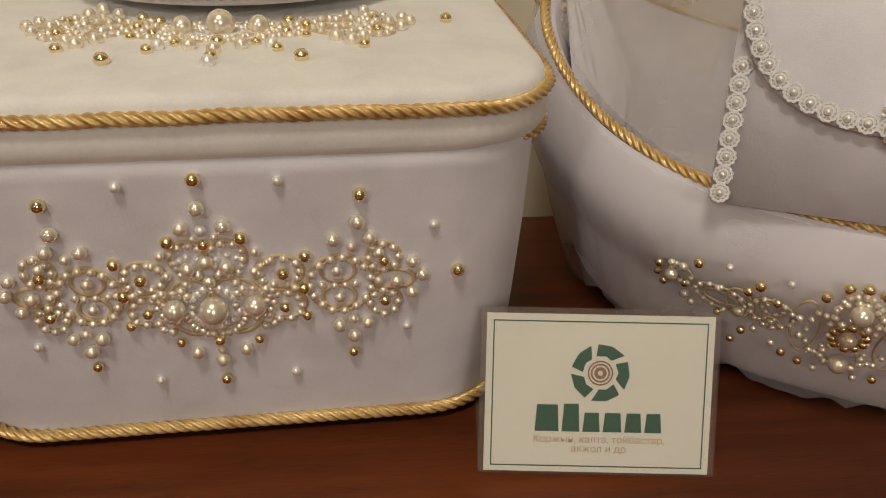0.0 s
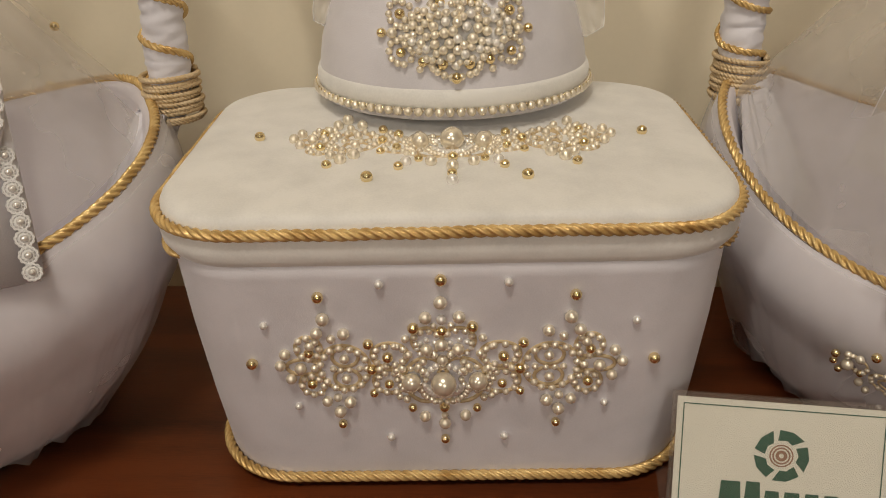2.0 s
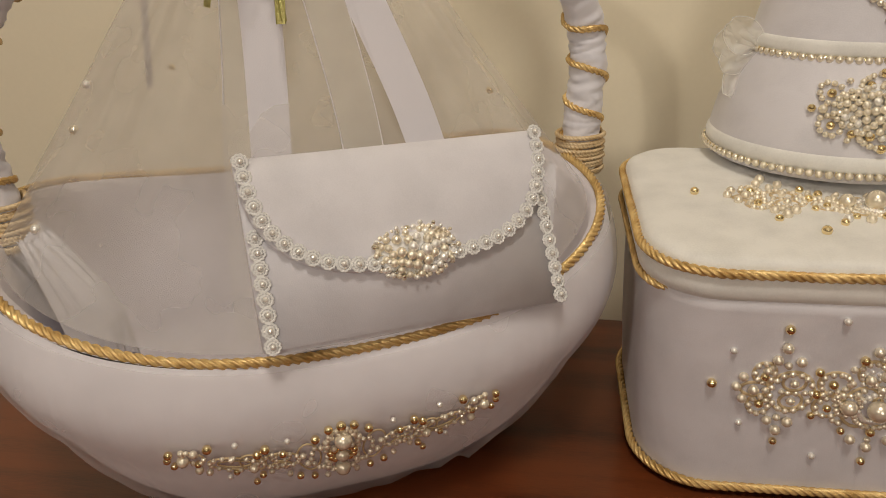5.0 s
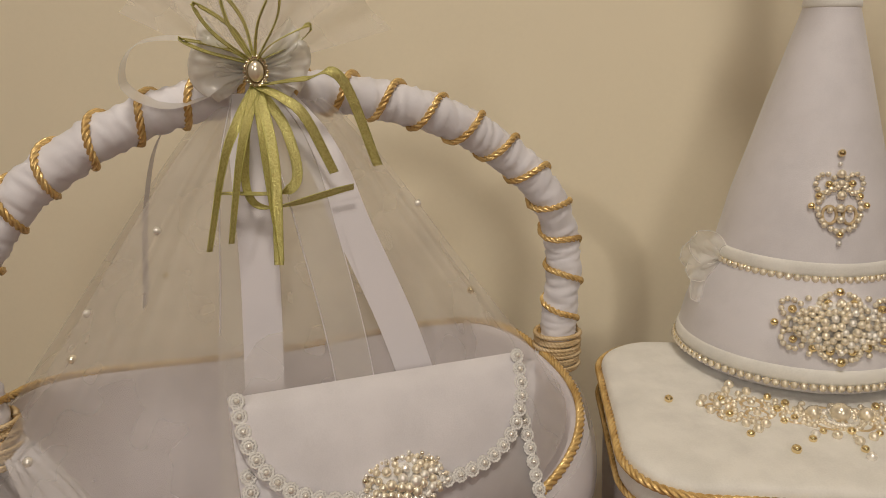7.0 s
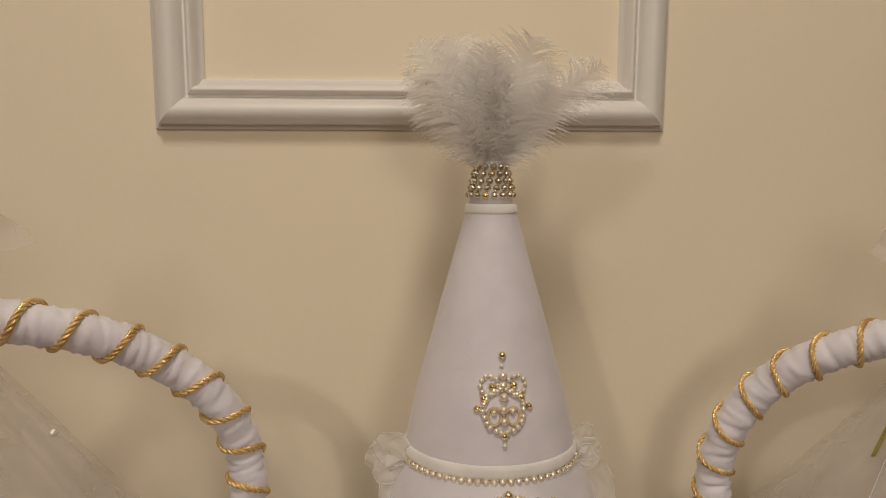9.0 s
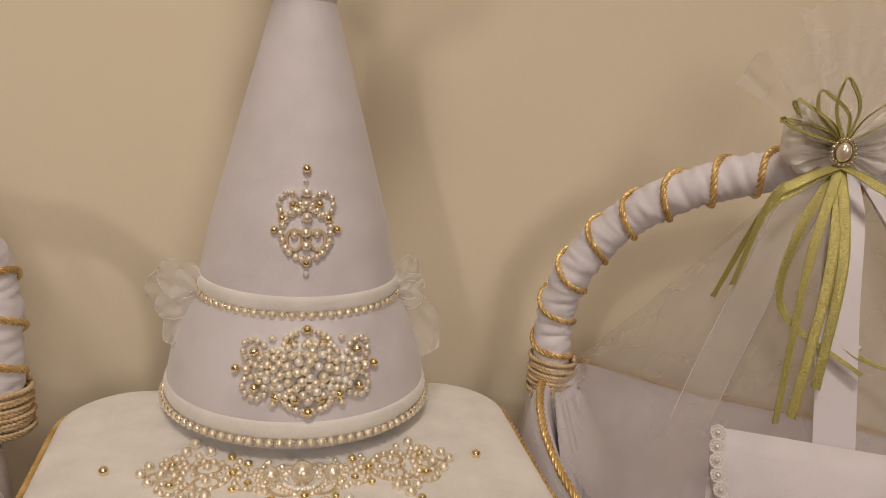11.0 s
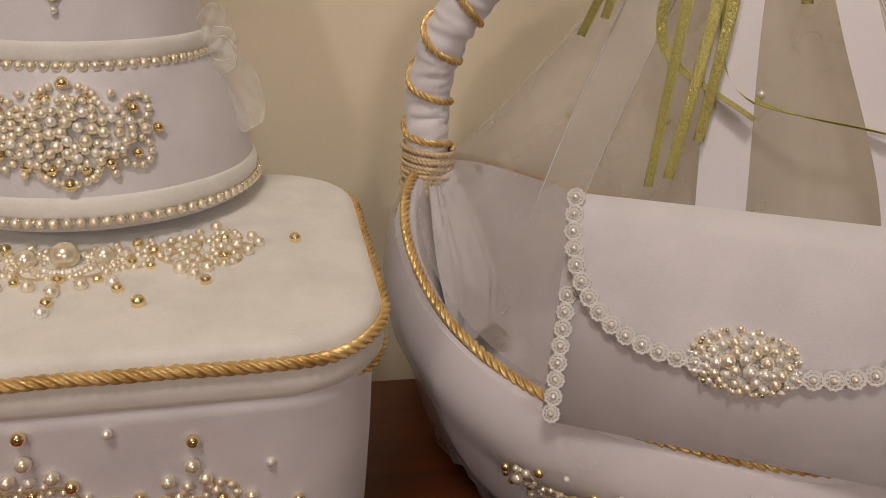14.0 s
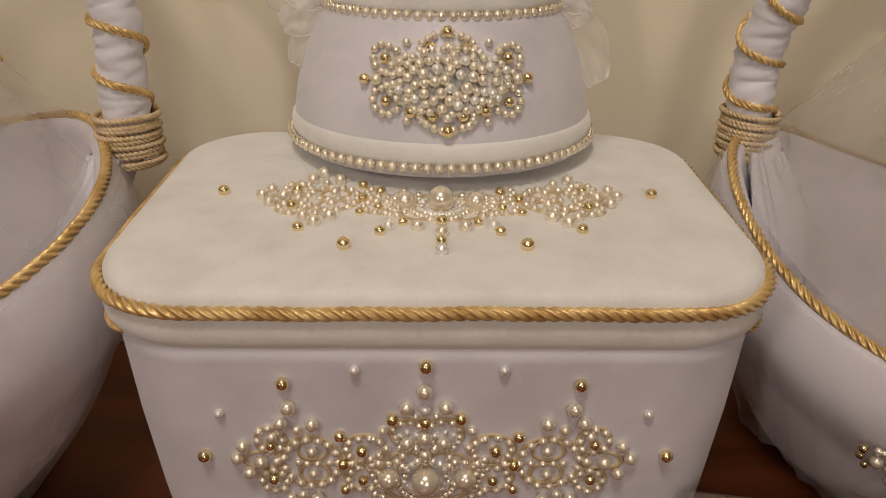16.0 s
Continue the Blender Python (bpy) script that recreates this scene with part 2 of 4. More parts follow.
def boxmesh(x0, x1, y0, y1, z0, z1, bevel=0.0):
    bm = bmesh.new()
    bmesh.ops.create_cube(bm, size=1.0)
    for v in bm.verts:
        v.co = Vector(((x0 + x1) / 2 + v.co.x * (x1 - x0), (y0 + y1) / 2 + v.co.y * (y1 - y0), (z0 + z1) / 2 + v.co.z * (z1 - z0)))
    if bevel:
        bmesh.ops.bevel(bm, geom=bm.edges[:], offset=bevel, segments=3, affect="EDGES")
    return bm


def slab(name, label, mat, *box, bevel=0.0):
    ob = part(name, boxmesh(*box, bevel=bevel), mat, None, smooth=False)
    return tagged(ob, label, name.split("_")[0], kind="structure")


# ---- the room ----
TOP = 0.757          # table top
WALL_Y = 0.648
slab("wall_north", "cream painted wall behind the table", WALL, -2.6, 2.6, WALL_Y, WALL_Y + 0.15, 0, 2.7)
# three unseen walls close the room; their dark colour holds back bounced light
slab("wall_south", "unseen brown-beige wall, kept dark to limit bounced light", DIM, -2.6, 2.6, -3.75, -3.6, 0, 2.7)
slab("wall_west", "unseen brown-beige wall, kept dark to limit bounced light", DIM, -2.75, -2.6, -3.75, WALL_Y + 0.15, 0, 2.7)
slab("wall_east", "unseen brown-beige wall, kept dark to limit bounced light", DIM, 2.6, 2.75, -3.75, WALL_Y + 0.15, 0, 2.7)
slab("floor", "brown laminate floor", FLOOR, -2.75, 2.75, -3.75, WALL_Y + 0.15, -0.1, 0)
slab("ceiling", "white painted ceiling", CEIL, -2.75, 2.75, -3.75, WALL_Y + 0.15, 2.7, 2.8)


def wall_moulding():
    """A picture-rail frame of stepped plaster profile, mitred round a rectangle."""
    x0, x1, z0, z1 = -0.273, 0.167, 1.250, 2.05
    prof = [(0.0, 0.0), (0.0, 0.0035), (0.0008, 0.0045), (0.0038, 0.0045), (0.0042, 0.006)]
    prof += [(0.0042 + 0.0215 * k / 14, 0.0065 + 0.0125 * math.sin(math.pi * (0.08 + 0.80 * k / 14)) ** 0.8) for k in range(15)]
    prof += [(0.0262, 0.0085), (0.0290, 0.0080)]
    prof += [(0.0290 + 0.0075 * k / 8, 0.0085 + 0.006 * math.sin(math.pi * k / 8)) for k in range(9)]
    prof += [(0.0372, 0.0060), (0.0415, 0.0055), (0.0425, 0.0)]
    cx, cz = (x0 + x1) / 2, (z0 + z1) / 2
    hx, hz = (x1 - x0) / 2, (z1 - z0) / 2
    root = thing("wall_moulding", "white painted rectangular moulding frame on the wall", "moulding", pose(cx, WALL_Y, cz))
    root["kind"] = "structure"
    corners = ((-1, -1), (1, -1), (1, 1), (-1, 1))
    for a, b in zip(corners, corners[1:] + corners[:1]):
        v, f = grid(lambda i, j: Vector(((a, b)[i][0] * (hx - prof[j][0]), -prof[j][1], (a, b)[i][1] * (hz - prof[j][0]))), 2, len(prof))
        put("rail", mesh_of("rail", v, f, PAINT), root)


wall_moulding()


def table():
    root = thing("table", "glossy red-brown wooden table standing near the wall", "table", pose(0.2, 0.0, 0))
    part("tabletop", boxmesh(-1.10, 0.385, -0.34, 0.557, TOP - 0.032, TOP, 0.003), WOOD, root)
    for x in (-1.04, 0.33):
        for y in (-0.28, 0.50):
            part("leg", boxmesh(x - 0.03, x + 0.03, y - 0.03, y + 0.03, 0, TOP - 0.034, 0.004), WOOD, root)
    part("apron", boxmesh(-1.04, 0.33, -0.26, -0.24, TOP - 0.13, TOP - 0.034, 0.002), WOOD, root)
    part("apron", boxmesh(-1.04, 0.33, 0.49, 0.51, TOP - 0.13, TOP - 0.034, 0.002), WOOD, root)


table()

# ---- pearl work ----


def oval(cx, cy, rx, ry, n, r, kind="p", a0=0.0, a1=360.0):
    full = abs(a1 - a0) >= 360
    return [(cx + rx * math.cos(radians(a0 + (a1 - a0) * k / (n if full else n - 1))),
             cy + ry * math.sin(radians(a0 + (a1 - a0) * k / (n if full else n - 1))), r, kind) for k in range(n)]


def both_sides(half):
    return half + [(-u, v, r, k) for u, v, r, k in half if abs(u) > 0.4]


def scroll_motif(outer=True):
    """The long symmetrical appliqué: a crown in the middle, scrolled wings; millimetres."""
    h = [(0, -12, 6.6, "p"), (-17, -11.5, 5.0, "p"), (0, 37, 3.5, "p"), (0, 26.5, 2.4, "w"), (0, 20, 2.4, "g"), (0, 11, 3.5, "p"), (0, 1, 3.0, "p")]
    h += [(-8, 28, 3.3, "p"), (-8, 8.5, 3.3, "p"), (-14.5, 22, 2.7, "g"), (-19.5, 15, 2.0, "p"), (-18, 5, 2.0, "p"), (-13, -3, 2.1, "p")]
    h += oval(-8, 13.5, 6.5, 6, 5, 1.7, a0=40, a1=200) + oval(-7, -3, 7, 3, 3, 2.0)
    h += oval(0, -13, 13.5, 13.5, 7, 1.7, a0=195, a1=262)
    h += [(0, -29, 2.6, "g"), (0, -35, 1.8, "p"), (0, -40.5, 3.3, "p"), (-11, -35, 3.2, "p"), (-17, -30, 2.2, "g"), (-20, -23.5, 2.0, "p")]
    h += oval(0, -12, 10.5, 10.0, 16, 1.7, "w", 200, 340) + oval(0, -11, 9.5, 8.5, 7, 1.8, "w", 25, 155) + oval(-17, -11.5, 7.6, 7.2, 12, 1.6)
    h += oval(-8, 8.5, 5.5, 5.0, 8, 1.4, "w") + [(-4, 4, 1.9, "p"), (-4.5, 22.5, 1.6, "p"), (-24, -22, 1.8, "p"), (-24, 9.5, 1.8, "p"), (-25, -5, 2.0, "p")]
    # link between crown and wing
    h += oval(-28, 4, 8.5, 6.5, 10, 1.8) + [(-29.5, 3.5, 2.6, "g")] + oval(-28.5, -13.5, 8.0, 6.5, 10, 1.8) + [(-29.5, -14, 2.3, "g")]
    h += [(-39, 12, 2.5, "g"), (-38, -4.5, 2.6, "g"), (-38, -19.5, 2.2, "g"), (-22, -4, 2.2, "p"), (-34, -4.5, 2.0, "p")]
    # wing
    h += oval(-53, -4, 12.5, 13.5, 15, 1.9) + [(-59, -4, 1.7, "p"), (-55, -4.8, 1.7, "p"), (-50, -4.5, 1.7, "p"), (-45, -4.3, 1.7, "p")]
    h += [(-52, 3, 2.4, "p"), (-52, -10, 2.4, "p"), (-61, 28, 3.5, "p"), (-65.5, 19.5, 3.2, "p"), (-51, 19, 3.2, "p"), (-58, 15.5, 2.2, "p")]
    h += oval(-71, 9, 6.0, 6.5, 8, 1.8) + [(-71, 7, 2.4, "g"), (-69.5, 11.5, 2.4, "p")]
    h += oval(-71, -14.5, 6.0, 6.0, 8, 1.8) + [(-71, -13, 2.5, "g"), (-76.5, -3, 3.3, "p"), (-69, -3, 2.1, "p")]
    h += [(-83.5, 6.5, 3.0, "p"), (-87, -1, 3.0, "p"), (-82.5, -9.5, 3.0, "p")]
    h += [(-64, -24.5, 3.0, "p"), (-51.5, -25, 3.4, "p"), (-58, -31, 3.4, "p"), (-58, -22, 2.2, "p")]
    if outer:
        h += [(0, 50, 2.8, "g"), (0, -52, 2.4, "g"), (-31, 48, 2.1, "w"), (-31, -50, 2.0, "w"), (-81, -28, 1.9, "w"), (-92, 24, 1.9, "w")]
        h += [(-62, 41, 2.7, "g"), (-57, -40.5, 2.3, "g"), (-102, 0, 3.1, "g")]
    return [(u / 1000, v / 1000 * (1 if v > 0 else 1.06), r / 1000, k) for u, v, r, k in both_sides(h)]


def scroll_threads():
    """Lace threads under the pearls: ovals, as lists of (u, v) in metres."""
    out = []
    for cx, cy, rx, ry in ((-71, 9, 7, 7.5), (-71, -14.5, 7.2, 7), (-53, -4, 14, 15), (-52, 3, 7, 6), (-52, -11, 7, 6), (-28, 4, 10, 8),
                           (-28.5, -13.5, 9.5, 8), (-8, 13, 8, 8), (-9, -13, 12, 15), (-75, -3, 9, 5)):
        for s in (1, -1):
            out.append([(s * (cx + rx * math.cos(a / 10 * math.pi)) / 1000, (cy + ry * math.sin(a / 10 * math.pi)) / 1000) for a in range(20)])
    return out


def sew(parent, items, at, keep=lambda u, v: True, jitter=0.0004):
    rng = random.Random(len(items))
    for u, v, r, kind in items:
        if keep(u, v):
            p, n = at(u + rng.uniform(-jitter, jitter), v + rng.uniform(-jitter, jitter))
            r *= 1.1 if 0.0013 < r < 0.003 else 1.0
            bead(kind, p + n * r * 0.78, r, parent, 1.0, n)


def sew_threads(parent, lines, at, keep=lambda u, v: True, radius=0.0012):
    pieces = []
    for line in lines:
        if all(keep(u, v) for u, v in line):
            pieces.append(tube([at(u, v)[0] + at(u, v)[1] * 0.0007 for u, v in line], radius, 5, True))
    if pieces:
        put("lace_thread", mesh_of("lace_thread", *merge(pieces), THREAD), parent, "beige lace thread scrolls")["kind"] = "stuff"


def cluster(rx, ry, n, r0, r1, seed, kinds="ppppw", pack=0.86, square=1.0):
    """Close-packed pearls filling an oval, larger in the middle."""
    rng, out, tries = random.Random(seed), [], 0
    while len(out) < n and tries < 20000:
        tries += 1
        a, d = rng.uniform(0, 2 * math.pi), math.sqrt(rng.random())
        c, q = math.cos(a), math.sin(a)
        u, v = rx * d * math.copysign(abs(c) ** square, c), ry * d * math.copysign(abs(q) ** square, q)
        r = (r1 + (r0 - r1) * (1 - d) ** 0.7) * rng.uniform(0.85, 1.1)
        if all((u - o[0]) ** 2 + (v - o[1]) ** 2 > (pack * (r + o[2])) ** 2 for o in out):
            out.append((u, v, r, rng.choice(kinds)))
    return out


# ---- the covered box ----
BOX = pose(-0.0015, 0.432, TOP, 0, 0, 2.0)


def covered_box():
    root = thing("gift_box", "white satin covered box with gold cord and pearl applique", "box", BOX)
    secs = ((0.000, 0.1305, 0.086, 0.046), (0.0015, 0.1335, 0.089, 0.048), (0.010, 0.135, 0.0905, 0.048), (0.05, 0.1375, 0.094, 0.046),
            (0.10, 0.139, 0.0985, 0.043), (0.150, 0.1395, 0.1015, 0.040))
    rings = []
    for (z0, w0, d0, r0), (z1, w1, d1, r1) in zip(secs, secs[1:]):
        for k in range(5):
            t = k / 5
            rings.append(rounded(w0 + (w1 - w0) * t, d0 + (d1 - d0) * t, r0 + (r1 - r0) * t, z0 + (z1 - z0) * t, 12))
    rings.append(rounded(secs[-1][1], secs[-1][2], secs[-1][3], secs[-1][0], 12))
    put("box_body", mesh_of("box_body", *loft(rings), SATIN), root, "white satin box side")
    put("base_cord", mesh_of("base_cord", *cord(rounded(0.137, 0.0925, 0.049, 0.0068, 14), 0.0030, True), CORD), root, "twisted gold cord round the base")

    def front(u, v):
        z = 0.090 + v
        u = -0.0040 + u * (0.945 if u < 0 else 1.035)
        d = 0.0905 + (z - 0.010) * 0.0785
        x = u
        y = -d
        edge = abs(x) - (0.1385 - 0.045)
        if edge > 0:
            y += 0.045 - math.sqrt(max(0, 0.045 ** 2 - edge ** 2))
        return Vector((x, y, z)), Vector((0.9 * math.copysign(max(0, edge) / 0.045, x), -1, 0.06)).normalized()
    sew_threads(root, scroll_threads(), front)
    sew(root, scroll_motif(), front)

    lid = thing("box_lid", "ivory velvet padded box lid edged with gold cord", "box lid", BOX)
    secs = ((0.1482, 0.1340, 0.0985), (0.1470, 0.1370, 0.1000), (0.1485, 0.1398, 0.1020), (0.152, 0.1415, 0.1036), (0.157, 0.1420, 0.1042), (0.162, 0.1412, 0.1036),
            (0.1650, 0.1402, 0.1026), (0.1672, 0.1403, 0.1027), (0.1697, 0.1400, 0.1024), (0.1718, 0.1390, 0.1014), (0.1733, 0.1370, 0.0994), (0.1741, 0.1340, 0.0964), (0.1745, 0.128, 0.0905), (0.1748, 0.112, 0.075), (0.1750, 0.09, 0.056), (0.1751, 0.05, 0.025))

    def lid_ring(z, w, d, k):
        out = rounded(w + 0.0032 * min(1, w / 0.12), d, min(0.045, d * 0.98 - 0.001), z, 14)
        for p in out:
            q = noise.noise((p.x * 30, p.y * 30, 3.1 + z * 60))
            p.z += 0.0009 * q
            p.x *= 1 + 0.004 * noise.noise((p.x * 40, p.y * 40, z * 50)) * (1 if k < 8 else 0.3)
        return out
    rings = [lid_ring(z, w, d, k) for k, (z, w, d) in enumerate(secs)]
    put("lid_pad", mesh_of("lid_pad", *loft(rings), VELVET), lid, "padded ivory velvet")

    def wavy(hw, hd, z, seed):
        pts = []
        for p in resample(rounded(hw, hd, 0.046, z, 14), 0.006, True):
            pts.append(p + Vector((0, 0, 0.0011 * noise.noise((p.x * 28, p.y * 28, seed)))))
        return pts
    put("rim_cord", mesh_of("rim_cord", *cord(wavy(0.1452, 0.1046, 0.1662, 1.0), 0.0029, True), CORD), lid, "twisted gold cord round the lid's edge")
    tucked = []
    for p in wavy(0.1446, 0.1008, 0.1468, 5.0):
        k = max(0.0, min(1.0, (-0.080 - p.y) / 0.022))
        k = max(k * k * (3 - 2 * k), min(1.0, max(0.0, (0.118 - abs(p.x)) / 0.03)))
        tucked.append(Vector((p.x * (1 - 0.10 * k), p.y * (1 - 0.12 * k), p.z)))
    put("lower_cord", mesh_of("lower_cord", *cord(tucked, 0.0027, True), CORD), lid, "twisted gold cord under the lid")

    def top(u, v):
        return Vector((u + 0.0025, -0.008 + v, 0.1742)), Vector((0, 0, 1))

    def clear_of_hat(u, v):
        return math.hypot(u - 0.003, -0.008 + v - 0.081) > 0.0865
    sew_threads(lid, scroll_threads(), top, clear_of_hat)
    sew(lid, scroll_motif(False), top, clear_of_hat)
    extra = [(-0.042, -0.051, 0.0032, "g"), (0.037, -0.051, 0.0032, "g"), (-0.107, 0.009, 0.0030, "g"), (0.105, 0.007, 0.0030, "g"), (0, -0.056, 0.0031, "w"), (0, -0.047, 0.0024, "g")]
    extra += [(s * 0.064, -0.034, 0.0025, "g") for s in (1, -1)] + [(s * 0.027, -0.037, 0.0024, "g") for s in (1, -1)] + [(s * 0.024, -0.031, 0.003, "w") for s in (1, -1)]
    sew(lid, [(u, v - 0.005, r, k) for u, v, r, k in extra], top)


covered_box()

# ---- the pointed hat ----
HAT = pose(-0.001, 0.5125, TOP + 0.1795, -2.4, 0, 1.0)
LOWER = ((0.0000, 0.0830), (0.0010, 0.0840), (0.006, 0.0847), (0.012, 0.0846), (0.020, 0.0838), (0.035, 0.0812), (0.050, 0.0766), (0.066, 0.0696), (0.076, 0.0640), (0.0795, 0.0620), (0.0805, 0.058))
UPPER = ((0.074, 0.0622), (0.078, 0.0636), (0.084, 0.0634), (0.094, 0.0615), (0.12, 0.0560), (0.153, 0.0468), (0.19, 0.0367), (0.225, 0.0268), (0.252, 0.0192), (0.261, 0.0172), (0.262, 0.012))


def turned(profile, seg=72, wave=0.0):
    def f(i, j):
        a = 2 * math.pi * j / seg
        z, r = profile[i]
        r *= 1 + wave * noise.noise((3 * math.cos(a), 3 * math.sin(a), z * 40))
        return Vector((r * math.cos(a), r * math.sin(a) * 0.985, z))
    return grid(f, len(profile), seg, True, True)


def radius_at(profile, z):
    for (z0, r0), (z1, r1) in zip(profile, profile[1:]):
        if z0 <= z <= z1 and z1 > z0:
            return r0 + (r1 - r0) * (z - z0) / (z1 - z0), math.atan2(r0 - r1, z1 - z0)
    return profile[-1][1], 0.5


def refine(profile, n=4):
    out = []
    for (z0, r0), (z1, r1) in zip(profile, profile[1:]):
        out += [(z0 + (z1 - z0) * k / n, r0 + (r1 - r0) * k / n) for k in range(n)]
    return out + [profile[-1]]


def feather(base, way, length, width, curl, seed):
    """A soft plume: a bent quill with many fine barbs."""
    rng = random.Random(seed)
    w = Vector(way).normalized()
    side = w.cross(Vector((rng.uniform(-1, 1), rng.uniform(-1, 1), rng.uniform(-0.3, 0.3)))).normalized()
    nrm = w.cross(side)
    b = Vector(base)

    def spine(t):
        return b + w * length * t + nrm * curl * t * t * length - Vector((0, 0, 1)) * 0.12 * length * t * t
    verts, faces = [], []

    def strip(p, q, r, h0, h1):
        k = len(verts)
        verts.extend((p - h0, p + h0, q + h1, q - h1, r))
        faces.append((k, k + 1, k + 2, k + 3))
        faces.append((k + 3, k + 2, k + 4))
    n = 90
    for i in range(n):
        t = i / n
        p = spine(t)
        tang = (spine(t + 0.02) - p).normalized()
        span = width * (math.sin(math.pi * min(1, t * 0.86 + 0.12)) ** 0.6) * rng.uniform(0.75, 1.15)
        for s in (1, -1):
            d = (side * s + tang * rng.uniform(0.5, 1.0) + nrm * rng.uniform(-0.5, 0.5)).normalized()
            q = p + d * span * 0.6
            r = q + (d + nrm * rng.uniform(-0.4, 0.4) - Vector((0, 0, 0.35))).normalized() * span * 0.5
            h = tang * 0.0009
            strip(p, q, r, h, tang * 0.0007)
    for i in range(8):
        strip(spine(i / 8), spine((i + 1) / 8), spine((i + 1.02) / 8), side * 0.0006, side * 0.0005)
    return verts, faces


def petal(o, along, length, width, seed):
    """A flattened loop of sheer ribbon, ruffled; gives its sheet and its outer edge."""
    along = along.normalized()
    across = along.cross(Vector((0, 1, 0))).normalized()
    out = across.cross(along)

    def f(i, j):
        t, w = i / 16, j / 10 - 0.5
        half = width * (0.12 + math.sin(math.pi * min(1.0, t ** 0.85 * 0.93 + 0.02)) ** 0.65)
        ruff = 0.10 * length * math.sin(math.pi * t) + 0.16 * width * noise.noise((t * 4, w * 5, seed * 1.9)) + 0.10 * width * math.sin(w * 13 + seed) * (1 - t)
        return o + along * length * t + across * w * half + out * ruff
    v, faces = grid(f, 17, 11)
    rim = [f(i, 0) for i in range(17)] + [f(16, j) for j in range(1, 10)] + [f(i, 10) for i in range(16, -1, -1)]
    return v, faces, rim


def pointed_hat():
    root = thing("bridal_hat", "white pointed bridal hat with pearls and feather plume", "hat", HAT)
    put("brim_band", mesh_of("brim_band", *turned(refine(LOWER), 72, 0.006), SATIN), root, "flared white satin lower band")
    put("cone", mesh_of("cone", *turned(refine(UPPER), 72, 0.006), SATIN), root, "tall white satin cone")

    def band(profile, z0, z1, out):
        pts = [(z0 + (z1 - z0) * k / 8, radius_at(profile, z0 + (z1 - z0) * k / 8)[0] + out * math.sin(math.pi * k / 8) ** 0.4) for k in range(9)]
        return turned(pts, 72, 0.008)
    put("velvet_trim", mesh_of("velvet_trim", *band(LOWER, 0.0068, 0.0175, 0.0016), VELVET), root, "ivory velvet trim")
    put("velvet_trim", mesh_of("velvet_trim", *band(UPPER, 0.0762, 0.0865, 0.0014), VELVET), root, "ivory velvet trim")
    put("neck_trim", mesh_of("neck_trim", *band(UPPER, 0.254, 0.2615, 0.0012), VELVET), root)
    gold = []
    for prof, z, r, n in ((LOWER, 0.0055, 0.0026, 92), (UPPER, 0.0752, 0.0025, 72)):
        rad = radius_at(prof, z)[0] + r * 0.8
        for k in range(n):
            a = 2 * math.pi * k / n
            bead("p", Vector((rad * math.cos(a), rad * math.sin(a) * 0.985, z)), r, root)
            b = a + math.pi / n
            gold.append(tube([Vector(((rad + e) * math.cos(b + q), (rad + e) * math.sin(b + q) * 0.985, z + h))
                              for e, q, h in ((0.0006, -0.012, 0.0025), (0.0012, 0.0, 0.0004), (0.0006, 0.012, 0.0025))], 0.00032, 4))
    put("gold_stitching", mesh_of("gold_stitching", *merge(gold), GOLD), root, "fine gold stitches between pearls")["kind"] = "stuff"

    def on(profile, zc, turn=0.0):
        def at(u, v):
            z = zc + v * math.cos(radius_at(profile, zc)[1])
            r, slope = radius_at(profile, z)
            a = -math.pi / 2 + u / r + turn
            n = Vector((math.cos(a) * math.cos(slope), math.sin(a) * math.cos(slope), math.sin(slope)))
            return Vector((r * math.cos(a), r * math.sin(a) * 0.985, z)), n
        return at
    # medallion on the lower band
    m = cluster(0.029, 0.0150, 120, 0.0034, 0.0020, 4, "ppppw", 0.76)
    m = [(u, v, r * 1.0, k) for u, v, r, k in m]
    ringed = []
    for s in (1, -1):
        ringed += oval(s * 0.0335, 0.0115, 0.0075, 0.0075, 10, 0.0019) + oval(s * 0.0335, -0.0115, 0.0075, 0.0075, 10, 0.0019)
        ringed += [(s * 0.033, 0.0115, 0.0027, "g"), (s * 0.033, -0.012, 0.0025, "g"), (s * 0.0455, 0.0, 0.0025, "g"), (s * 0.038, 0.0, 0.0028, "p")]
        ringed += [(s * 0.020, -0.0165, 0.0026, "g"), (s * 0.0075, -0.0185, 0.0030, "g"), (s * 0.009, 0.0175, 0.0026, "g"), (s * 0.022, 0.0205, 0.002, "p"), (s * 0.022, -0.022, 0.002, "p")]
        ringed += oval(0, 0.0175, 0.0145, 0.0085, 5, 0.0019, a0=90 - s * 8, a1=90 - s * 88) + oval(0, -0.018, 0.0145, 0.0085, 5, 0.0021, a0=-90 + s * 12, a1=-90 + s * 88)
    ringed += [(0, 0.0262, 0.0027, "g"), (0, -0.0275, 0.0029, "g"), (0, 0.0185, 0.0029, "p"), (0, -0.0195, 0.0026, "w")]
    at = on(LOWER, 0.0460, 0.045)
    sew(root, [(u * 0.90, v * 0.86, r, k) for u, v, r, k in ringed], at)
    for u, v, r, k in m:
        p, n = at(u, v)
        bead(k, p + n * (0.0030 + r * 0.8), r, root)
    back = [at(u, v) for u, v in ((0.030 * math.cos(k / 24 * 2 * math.pi), 0.0165 * math.sin(k / 24 * 2 * math.pi)) for k in range(24))]
    rings = [[p + n * h for p, n in back] for h in (0.0002, 0.0026)]
